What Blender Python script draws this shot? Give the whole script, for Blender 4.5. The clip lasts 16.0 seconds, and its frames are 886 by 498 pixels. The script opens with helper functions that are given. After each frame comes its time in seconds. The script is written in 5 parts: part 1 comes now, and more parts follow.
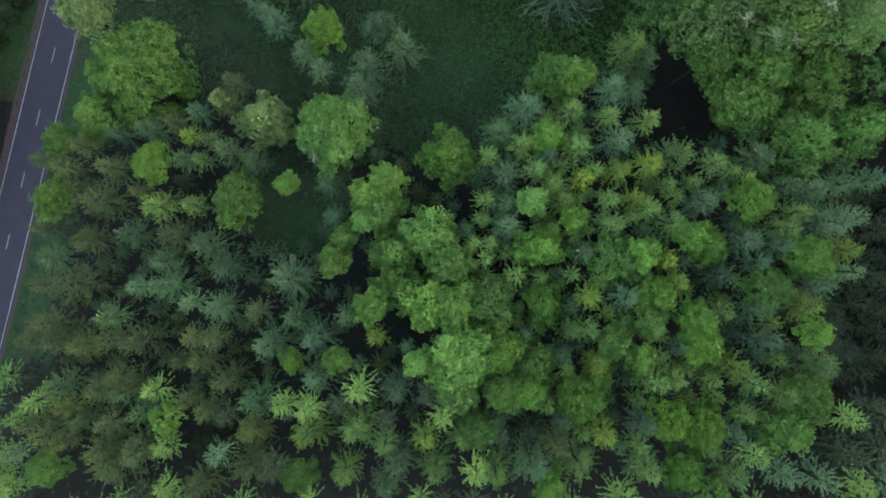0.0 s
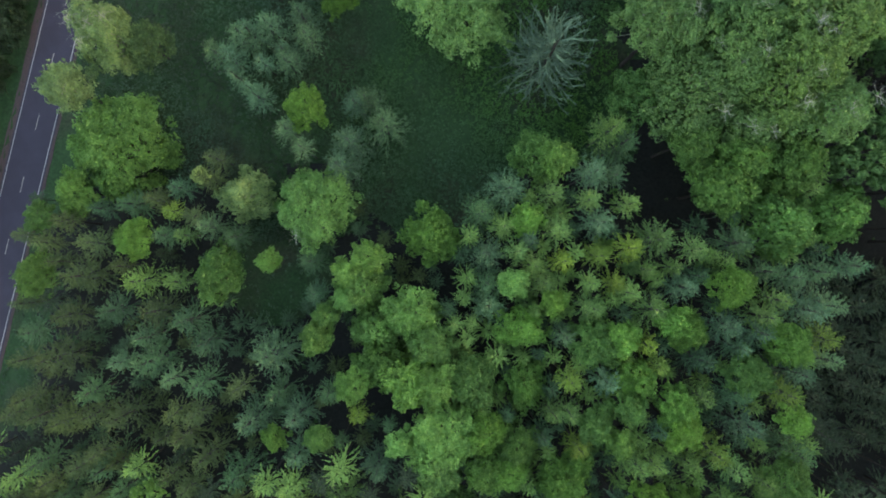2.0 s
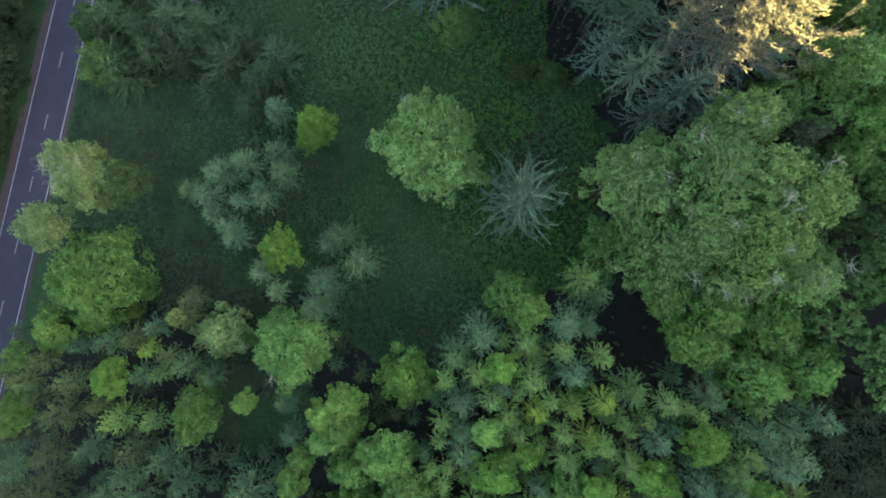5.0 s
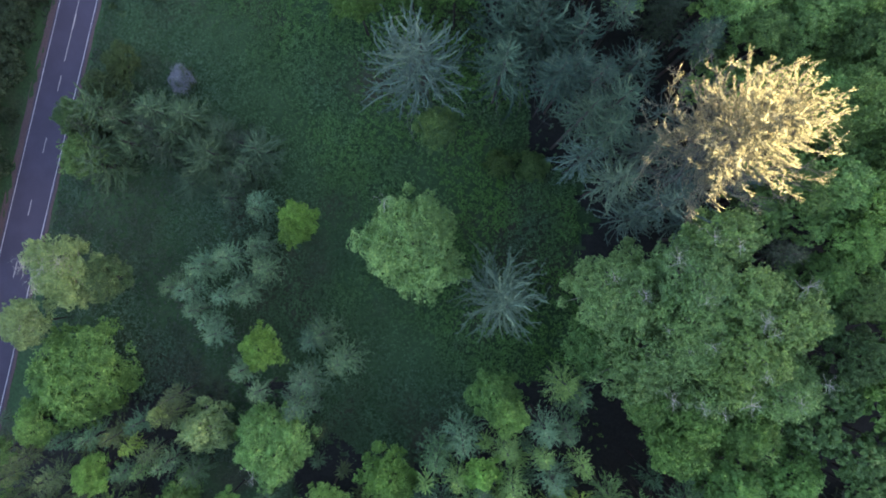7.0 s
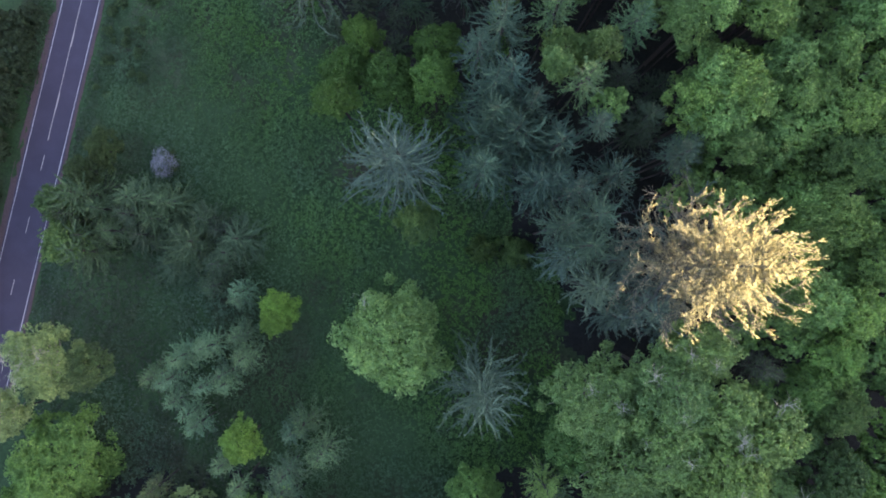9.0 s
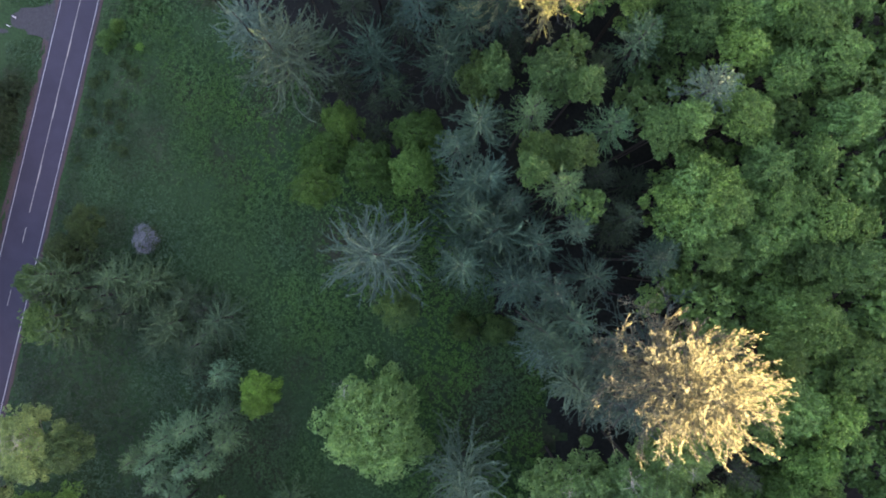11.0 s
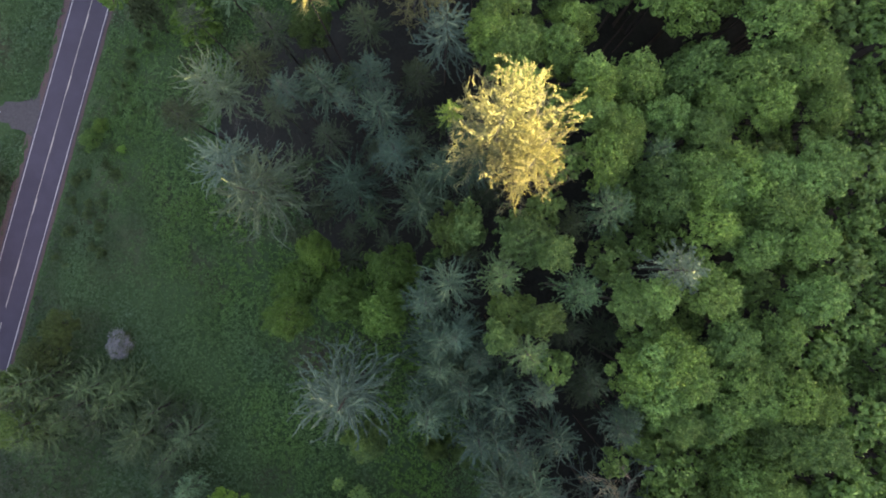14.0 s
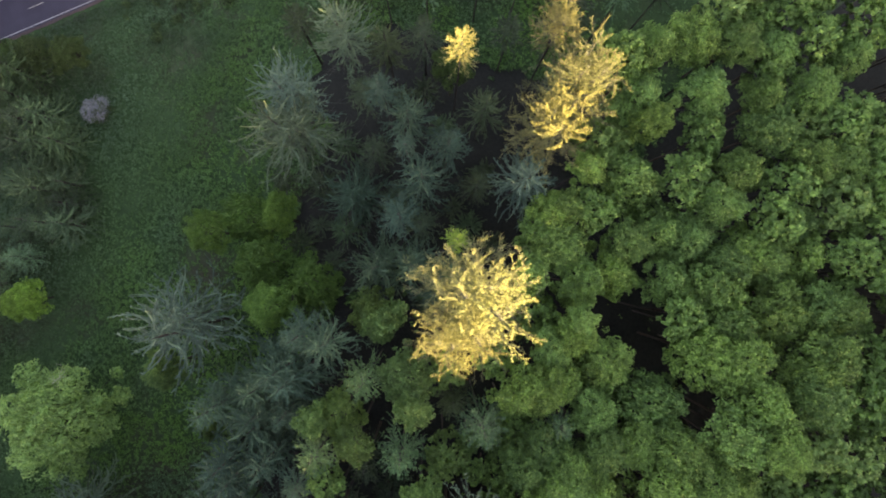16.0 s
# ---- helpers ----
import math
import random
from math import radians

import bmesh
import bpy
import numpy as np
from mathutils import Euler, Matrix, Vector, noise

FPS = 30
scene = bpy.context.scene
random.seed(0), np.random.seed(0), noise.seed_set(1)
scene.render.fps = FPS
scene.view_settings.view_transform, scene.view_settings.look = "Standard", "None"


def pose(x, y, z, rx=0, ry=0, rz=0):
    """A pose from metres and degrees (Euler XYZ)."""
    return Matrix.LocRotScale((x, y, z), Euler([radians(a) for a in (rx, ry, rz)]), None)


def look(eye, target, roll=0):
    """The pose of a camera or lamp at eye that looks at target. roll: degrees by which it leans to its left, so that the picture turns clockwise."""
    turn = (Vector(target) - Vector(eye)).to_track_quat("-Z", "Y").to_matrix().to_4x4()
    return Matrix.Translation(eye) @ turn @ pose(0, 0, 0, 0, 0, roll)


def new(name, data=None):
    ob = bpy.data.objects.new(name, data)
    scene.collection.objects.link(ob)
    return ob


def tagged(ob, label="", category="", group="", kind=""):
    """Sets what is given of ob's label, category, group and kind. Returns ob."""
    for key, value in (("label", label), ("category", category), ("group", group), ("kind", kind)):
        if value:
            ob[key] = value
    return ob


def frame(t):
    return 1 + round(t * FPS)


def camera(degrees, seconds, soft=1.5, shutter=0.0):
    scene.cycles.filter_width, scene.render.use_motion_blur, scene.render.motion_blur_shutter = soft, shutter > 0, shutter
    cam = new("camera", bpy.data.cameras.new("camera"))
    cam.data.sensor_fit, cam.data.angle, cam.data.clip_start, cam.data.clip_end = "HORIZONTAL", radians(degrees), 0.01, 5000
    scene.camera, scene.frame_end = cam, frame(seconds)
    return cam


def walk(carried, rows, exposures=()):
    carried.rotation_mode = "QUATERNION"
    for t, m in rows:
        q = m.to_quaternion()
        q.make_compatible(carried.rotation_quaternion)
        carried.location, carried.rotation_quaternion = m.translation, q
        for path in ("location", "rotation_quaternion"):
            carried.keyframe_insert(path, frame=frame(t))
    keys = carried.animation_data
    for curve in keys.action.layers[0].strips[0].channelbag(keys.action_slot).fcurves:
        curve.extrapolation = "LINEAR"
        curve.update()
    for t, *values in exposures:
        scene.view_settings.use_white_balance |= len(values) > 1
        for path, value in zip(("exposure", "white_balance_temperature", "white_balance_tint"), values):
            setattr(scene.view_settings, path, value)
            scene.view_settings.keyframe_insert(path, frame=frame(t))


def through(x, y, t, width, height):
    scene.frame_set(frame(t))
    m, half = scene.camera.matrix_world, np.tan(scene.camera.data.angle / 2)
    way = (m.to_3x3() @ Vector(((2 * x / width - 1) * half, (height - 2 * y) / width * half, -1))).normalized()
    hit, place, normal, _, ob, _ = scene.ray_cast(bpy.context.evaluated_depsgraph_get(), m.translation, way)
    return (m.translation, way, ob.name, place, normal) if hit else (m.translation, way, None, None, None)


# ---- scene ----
cam = camera(73.0, 16.0, soft=1.85)
EYE = 112.00  # flying height over the road
ROWS = [
    # seconds, x, y, rise, yaw, pitch, roll
    (0.0, 0.000, 0.000, -0.000, 0.000, 0.000, -0.00),
    (0.5, 0.713, 3.028, -0.028, -0.037, 0.074, 0.02),
    (1.0, 1.392, 6.079, -0.047, -0.062, 0.099, 0.02),
    (1.5, 2.069, 9.189, -0.066, -0.087, 0.124, 0.05),
    (2.0, 2.852, 12.520, -0.066, -0.050, 0.074, 0.08),
    (2.5, 3.425, 15.841, -0.075, -0.087, 0.124, 0.10),
    (3.0, 4.209, 19.558, -0.103, -0.025, 0.087, 0.20),
    (3.5, 4.910, 23.440, -0.141, -0.025, 0.050, 0.30),
    (4.0, 5.647, 27.356, -0.141, 0.012, 0.099, 0.37),
    (6.5, 10.078, 47.066, -0.311, 0.323, 0.397, 0.59),
    (7.0, 10.884, 50.854, -0.348, 0.323, 0.497, 0.61),
    (7.5, 11.667, 54.583, -0.339, 0.323, 0.596, 0.59),
    (8.0, 12.438, 58.324, -0.368, 0.310, 0.683, 0.60),
    (8.5, 13.175, 61.889, -0.414, 0.273, 0.745, 0.59),
    (9.0, 13.936, 65.409, -0.358, 0.223, 0.794, 0.63),
    (11.5, 17.606, 82.581, -0.377, 0.025, 0.732, 0.73),
    (12.0, 18.308, 85.984, -0.377, 0.037, 0.757, 0.72),
    (12.5, 18.985, 89.386, -0.329, 0.012, 0.819, 0.69),
    (13.0, 19.687, 92.823, -0.348, 0.000, 0.856, 0.67),
    (13.5, 20.341, 96.213, -0.302, 0.012, 0.968, 0.62),
    (14.0, 21.067, 99.954, -0.302, 0.012, 0.894, -1.42),
    (14.5, 21.756, 103.578, -0.320, -0.087, 1.030, -10.08),
    (15.0, 22.305, 107.202, -0.329, -0.248, 1.291, -21.30),
    (15.5, 22.446, 110.978, -0.358, -0.571, 1.589, -34.81),
    (16.0, 22.201, 114.567, -0.320, -1.415, 2.507, -52.53),
]
DOWN = pose(0, 0, 0, -90)
EXPOSURES = [(0.0, 4.27, 7750, 17), (4.0, 4.31, 7550, 20), (7.0, 4.40, 6400, 36), (9.0, 4.40, 6600, 40), (12.0, 4.40, 7300, 41), (14.0, 4.39, 8050, 39), (16.0, 4.38, 8650, 38)]
walk(cam, [(t, Matrix.Translation((x, y, EYE + rise)) @ DOWN @ pose(0, 0, 0, 90 + pitch, roll, yaw)) for t, x, y, rise, yaw, pitch, roll in ROWS], EXPOSURES)

# ---- world, sun, exposure ----
SUN_ELEVATION, SUN_NORTH = 11.0, 0.0
world = bpy.data.worlds.new("evening_sky")
world.use_nodes = True
scene.world = world
sky = world.node_tree.nodes.new("ShaderNodeTexSky")
sky.sky_type, sky.sun_disc = "NISHITA", False
sky.sun_elevation, sky.sun_rotation = radians(SUN_ELEVATION), radians(90 - SUN_NORTH)
sky.air_density, sky.dust_density = 1.0, 1.5
back = world.node_tree.nodes["Background"]
back.inputs["Strength"].default_value = 0.056
world.node_tree.links.new(sky.outputs[0], back.inputs["Color"])

sun = new("sun", bpy.data.lights.new("sun", "SUN"))
sun.data.energy, sun.data.angle, sun.data.color = 4.5, radians(0.5), (1.0, 0.87, 0.44)
sun.matrix_world = look((0, 0, 0), -(Euler((0, radians(-SUN_ELEVATION), radians(SUN_NORTH))).to_matrix() @ Vector((1, 0, 0))))


# ---- materials ----
def material(name, rough=0.7):
    mat = bpy.data.materials.new(name)
    mat.use_nodes = True
    tree = mat.node_tree
    bsdf = tree.nodes["Principled BSDF"]
    bsdf.inputs["Roughness"].default_value = rough
    return mat, tree, bsdf


def node(tree, kind, **values):
    n = tree.nodes.new(kind)
    for key, value in values.items():
        n.inputs[key.replace("_", " ")].default_value = value
    return n


def ramp(tree, source, stops):
    r = tree.nodes.new("ShaderNodeValToRGB")
    r.color_ramp.elements.remove(r.color_ramp.elements[1])
    for i, (at, colour) in enumerate(stops):
        e = r.color_ramp.elements[0] if i == 0 else r.color_ramp.elements.new(at)
        e.position, e.color = at, (*colour, 1)
    tree.links.new(source, r.inputs[0])
    return r.outputs[0]


def noise_of(tree, scale, detail=4.0, rough=0.6, coords="Object"):
    where = tree.nodes.new("ShaderNodeTexCoord")
    n = node(tree, "ShaderNodeTexNoise", Scale=scale, Detail=detail, Roughness=rough)
    tree.links.new(where.outputs[coords], n.inputs["Vector"])
    return n.outputs[0]


def mixed(tree, a, b, factor, mode="MIX"):
    m = tree.nodes.new("ShaderNodeMix")
    m.data_type, m.blend_type = "RGBA", mode
    for socket, value in ((m.inputs[0], factor), (m.inputs[6], a), (m.inputs[7], b)):
        if isinstance(value, (int, float)):
            socket.default_value = value
        elif isinstance(value, tuple):
            socket.default_value = (*value, 1)
        else:
            tree.links.new(value, socket)
    return m.outputs[2]


def bump(tree, bsdf, height, strength, distance):
    b = node(tree, "ShaderNodeBump", Strength=strength, Distance=distance)
    tree.links.new(height, b.inputs["Height"])
    tree.links.new(b.outputs[0], bsdf.inputs["Normal"])


def foliage(name, mid, through=0.35, rough=0.6, vary=0.48, spread=0.18):
    """Leaves: every leaf and every tree a little different; some light passes through."""
    mat, tree, bsdf = material(name, rough)
    isle = tree.nodes.new("ShaderNodeNewGeometry")
    info = tree.nodes.new("ShaderNodeObjectInfo")
    colour = ramp(tree, isle.outputs["Random Per Island"], [(0.0, tuple(c * (1 - spread) for c in mid)), (0.5, mid), (1.0, tuple(c * (1 + spread) * k + 0.01 for c, k in zip(mid, (1.14, 1.06, 0.85))))])
    shade = node(tree, "ShaderNodeMapRange", To_Min=1.0 - vary * 0.5, To_Max=1.0 + vary * 0.5)
    tree.links.new(info.outputs["Random"], shade.inputs["Value"])
    clump = node(tree, "ShaderNodeMapRange", From_Min=0.3, From_Max=0.7, To_Min=0.70, To_Max=1.30)
    tree.links.new(noise_of(tree, 0.7, 2.0), clump.inputs["Value"])
    times = tree.nodes.new("ShaderNodeMath")
    times.operation = "MULTIPLY"
    tree.links.new(shade.outputs[0], times.inputs[0])
    tree.links.new(clump.outputs[0], times.inputs[1])
    grey = tree.nodes.new("ShaderNodeCombineColor")
    for i in range(3):
        tree.links.new(times.outputs[0], grey.inputs[i])
    colour = mixed(tree, colour, grey.outputs[0], 1.0, "MULTIPLY")
    other = tree.nodes.new("ShaderNodeMath")
    other.operation = "FRACT"
    scaled = tree.nodes.new("ShaderNodeMath")
    scaled.operation = "MULTIPLY"
    scaled.inputs[1].default_value = 7.3
    tree.links.new(info.outputs["Random"], scaled.inputs[0])
    tree.links.new(scaled.outputs[0], other.inputs[0])
    tint = ramp(tree, other.outputs[0], [(0.0, (0.92, 0.97, 1.06)), (0.5, (1.0, 1.0, 1.0)), (1.0, (1.08, 1.02, 0.88))])
    colour = mixed(tree, colour, tint, 1.0, "MULTIPLY")
    tree.links.new(colour, bsdf.inputs["Base Color"])
    bsdf.inputs["Specular IOR Level"].default_value = 0.25
    glow = tree.nodes.new("ShaderNodeBsdfTranslucent")
    tree.links.new(colour, glow.inputs["Color"])
    both = tree.nodes.new("ShaderNodeMixShader")
    both.inputs[0].default_value = through
    tree.links.new(bsdf.outputs[0], both.inputs[1])
    tree.links.new(glow.outputs[0], both.inputs[2])
    tree.links.new(both.outputs[0], tree.nodes["Material Output"].inputs["Surface"])
    return mat


def bark(name, dark, light):
    mat, tree, bsdf = material(name, 0.9)
    n = noise_of(tree, 3.0, 6.0)
    tree.links.new(ramp(tree, n, [(0.3, dark), (0.7, light)]), bsdf.inputs["Base Color"])
    bump(tree, bsdf, n, 0.6, 0.03)
    return mat


LEAF = {
    "mid": foliage("leaf_mid_green", (0.088, 0.205, 0.050)),
    "bright": foliage("leaf_bright_green", (0.108, 0.250, 0.046)),
    "pale": foliage("leaf_pale_green", (0.170, 0.272, 0.102)),
    "fresh": foliage("leaf_fresh_green", (0.138, 0.295, 0.076)),
    "lone": foliage("leaf_soft_green", (0.160, 0.318, 0.102)),
    "light": foliage("leaf_light_green", (0.124, 0.240, 0.076), spread=0.20),
    "olive": foliage("leaf_olive_green", (0.064, 0.160, 0.034)),
    "wood": foliage("leaf_wood_green", (0.106, 0.222, 0.060), spread=0.32),
    "grove": foliage("leaf_grove_green", (0.066, 0.140, 0.040)),
    "deep": foliage("leaf_deep_green", (0.052, 0.100, 0.034)),
    # leaf green darkened as if the trees stood in shade
    "shade": foliage("leaf_shade_green", (0.028, 0.052, 0.021)),
    "blossom": foliage("blossom_white_violet", (0.220, 0.265, 0.330)),
}
NEEDLE = {
    "blue": foliage("needle_blue_green", (0.076, 0.164, 0.078), 0.2),
    "green": foliage("needle_green", (0.100, 0.205, 0.054), 0.2),
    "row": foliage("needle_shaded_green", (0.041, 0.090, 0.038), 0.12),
    "teal": foliage("needle_deep_green", (0.050, 0.122, 0.050), 0.12),
    "dusk": foliage("needle_deep_blue_green", (0.034, 0.082, 0.052), 0.12),
    # needles darkened to carry the shade of taller neighbours
    "dark": foliage("needle_shade_green", (0.034, 0.064, 0.031), 0.2),
    "yellow": foliage("needle_yellow_green", (0.130, 0.230, 0.036), 0.2),
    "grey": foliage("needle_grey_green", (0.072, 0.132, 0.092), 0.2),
    "brown": foliage("needle_olive_brown", (0.068, 0.112, 0.036), 0.2),
    # gold and tall: needles lightened in colour to strengthen the sunlight on the tops
    "gold": foliage("needle_sunlit_green", (0.205, 0.236, 0.110), 0.65, spread=0.10),
    "tall": foliage("needle_sunlit_straw", (0.212, 0.212, 0.132), 0.65, spread=0.10),
}
BARK_DARK = bark("bark_dark_brown", (0.012, 0.010, 0.008), (0.036, 0.030, 0.023))
BARK_GREY = bark("bark_pale_grey", (0.170, 0.175, 0.130), (0.400, 0.410, 0.320))
BARK_TWIG = bark("bark_grey_brown", (0.030, 0.037, 0.030), (0.084, 0.096, 0.076))


# ---- mesh helpers ----
def mesh_of(name, verts, faces, mat, smooth=False):
    """A mesh from arrays of vertices and of faces with equally many corners."""
    verts, faces = np.asarray(verts, np.float32), np.asarray(faces, np.int32)
    me = bpy.data.meshes.new(name)
    n, k = faces.shape
    me.vertices.add(len(verts))
    me.vertices.foreach_set("co", verts.ravel())
    me.loops.add(n * k)
    me.loops.foreach_set("vertex_index", faces.ravel())
    me.polygons.add(n)
    me.polygons.foreach_set("loop_start", np.arange(n, dtype=np.int32) * k)
    me.polygons.foreach_set("loop_total", np.full(n, k, np.int32))
    me.polygons.foreach_set("use_smooth", np.full(n, smooth, bool))
    me.materials.append(mat)
    me.update(calc_edges=True)
    return me


def part(name, data, parent, mat=None, m=None, label=""):
    """One mesh object under a thing; mat takes the place of the mesh's own material."""
    if isinstance(data, bmesh.types.BMesh):
        me = bpy.data.meshes.new(name)
        data.to_mesh(me)
        data.free()
        data = me
        data.materials.append(mat)
    ob = new(name, data)
    ob.parent = parent
    if m is not None:
        ob.matrix_local = m
    if mat is not None and data.materials[0] != mat:
        ob.material_slots[0].link = "OBJECT"
        ob.material_slots[0].material = mat
    if label:
        tagged(ob, label)
    return ob


def unit(v):
    return v / np.maximum(np.linalg.norm(v, axis=-1, keepdims=True), 1e-9)


def blades(centre, along, normal, length, width, fold=0.25):
    """Folded diamond leaves as two triangles each: vertices and faces."""
    along = unit(along)
    side = unit(np.cross(normal, along))
    up = np.cross(along, side)
    length, width = np.asarray(length)[:, None], np.asarray(width)[:, None]
    a = centre - along * length * 0.5
    b = centre + along * length * 0.5 - up * length * 0.12
    c = centre + side * width * 0.5 + up * width * fold + along * length * 0.08
    d = centre - side * width * 0.5 + up * width * fold + along * length * 0.08
    verts = np.stack((a, c, b, d), 1).reshape(-1, 3)
    i = np.arange(len(centre)) * 4
    faces = np.concatenate((np.stack((i, i + 1, i + 2), 1), np.stack((i, i + 2, i + 3), 1)), 0)
    return verts, faces


def tubes(paths, radii, sides=3):
    """Tapered tubes: paths of shape (tubes, points, 3), radii of shape (tubes, points). The tip closes to a point."""
    paths, radii = np.asarray(paths, float), np.asarray(radii, float)
    n, k, _ = paths.shape
    way = unit(np.gradient(paths, axis=1))
    helper = np.where(np.abs(way[..., 2:3]) > 0.9, np.array([1.0, 0, 0]), np.array([0, 0, 1.0]))
    u = unit(np.cross(way, helper))
    v = np.cross(way, u)
    angle = np.arange(sides) / sides * 2 * np.pi
    ring = u[:, :, None] * np.cos(angle)[:, None] + v[:, :, None] * np.sin(angle)[:, None]
    verts = (paths[:, :, None] + ring * radii[:, :, None, None]).reshape(-1, 3)
    t, j, s = np.meshgrid(np.arange(n), np.arange(k - 1), np.arange(sides), indexing="ij")
    base, nxt = (t * k + j) * sides, (s + 1) % sides
    faces = np.stack((base + s, base + nxt, base + sides + nxt, base + sides + s), -1).reshape(-1, 4)
    return verts, faces


# ---- tree parts: crowns hang below their top at z = 0 ----
def leafy_crown(name, seed, r, depth, lobes, leaf, count, ragged=0.12, tuft=0.5, per=8):
    """A crown of lobes, each lobe clad in small tufts of leaves with gaps between."""
    rng = np.random.default_rng(seed)
    turn = np.arange(lobes) * 2.39996 + rng.uniform(0, 0.7, lobes)
    far = np.sqrt((np.arange(lobes) + 0.4) / lobes) * rng.uniform(0.84, 1.06, lobes)
    size = r * rng.uniform(0.20, 0.58, lobes) * (1.08 - 0.25 * far) * (9 / lobes) ** 0.33
    outline = 1 + sum(a * np.sin(n * turn + rng.uniform(0, 6.28)) for n, a in ((2, 0.12), (3, 0.10), (5, 0.09)))
    reach = (r - size * 0.75) * far * outline
    centre = np.stack((np.cos(turn) * reach, np.sin(turn) * reach, -depth * (0.08 + 0.75 * far**2.2) * rng.uniform(0.75, 1.2, lobes) + size * rng.normal(0, 0.45, lobes)), 1)
    low = rng.choice(lobes, lobes // 2)
    centre = np.concatenate((centre, centre[low] * np.array([0.92, 0.92, 1.0]) - np.array([0, 0, 1]) * (size[low] * 1.1)[:, None]))
    size = np.concatenate((size, size[low] * 0.95))
    weight = size**2 / (size**2).sum()
    which = rng.choice(len(size), int(count / per * 2.2), p=weight)
    n = unit(rng.normal(size=(len(which), 3)))
    n[:, 2] = np.where(n[:, 2] < -0.25, -n[:, 2], n[:, 2])
    wave = 1 + ragged * np.sin(n[:, 0] * 5 + which) * np.cos(n[:, 1] * 5 + which * 1.7)
    p = centre[which] + n * (size[which] * wave * rng.uniform(0.66, 1.20, len(which)))[:, None]
    gap = np.linalg.norm(p[:, None] - centre[None], axis=2) / size[None]
    gap[np.arange(len(which)), which] = 9
    keep = np.flatnonzero(gap.min(1) > 0.75)[: count // per]
    at = np.repeat(keep, per)
    p, n = p[at], n[at]
    off = rng.normal(size=p.shape) * tuft * rng.uniform(0.3, 0.65, len(keep)).repeat(per)[:, None]
    off -= n * ((off * n).sum(1) * 0.4 + (off * off).sum(1) * 0.5 / tuft)[:, None]
    p = p + off
    normal = unit(n * 0.6 + off / tuft * 0.5 + rng.normal(size=n.shape) * 0.42 + np.array([0, 0, 0.40]))
    along = np.cross(normal, rng.normal(size=n.shape))
    s = leaf * rng.uniform(0.6, 1.35, len(p))
    verts, faces = blades(p, along, normal, s * 1.25, s * 0.8)
    lift = verts[:, 2].max()
    crown = mesh_of(name, verts - np.array([0, 0, lift]), faces, LEAF["mid"])
    tips = centre[: lobes] - np.array([0, 0, lift])
    root = np.zeros_like(tips) + np.array([0, 0, -depth * 1.45])
    s = np.linspace(0, 1, 4)[None, :, None]
    paths = root[:, None] * (1 - s) + tips[:, None] * s
    paths[:, 1:3, :2] *= 0.85
    thick = r * 0.022 * np.array([1.0, 0.75, 0.45, 0.12])[None] * np.ones((lobes, 1))
    v, f = tubes(paths, thick)
    return crown, mesh_of(name + "_limbs", v, f, BARK_DARK), depth * 1.4


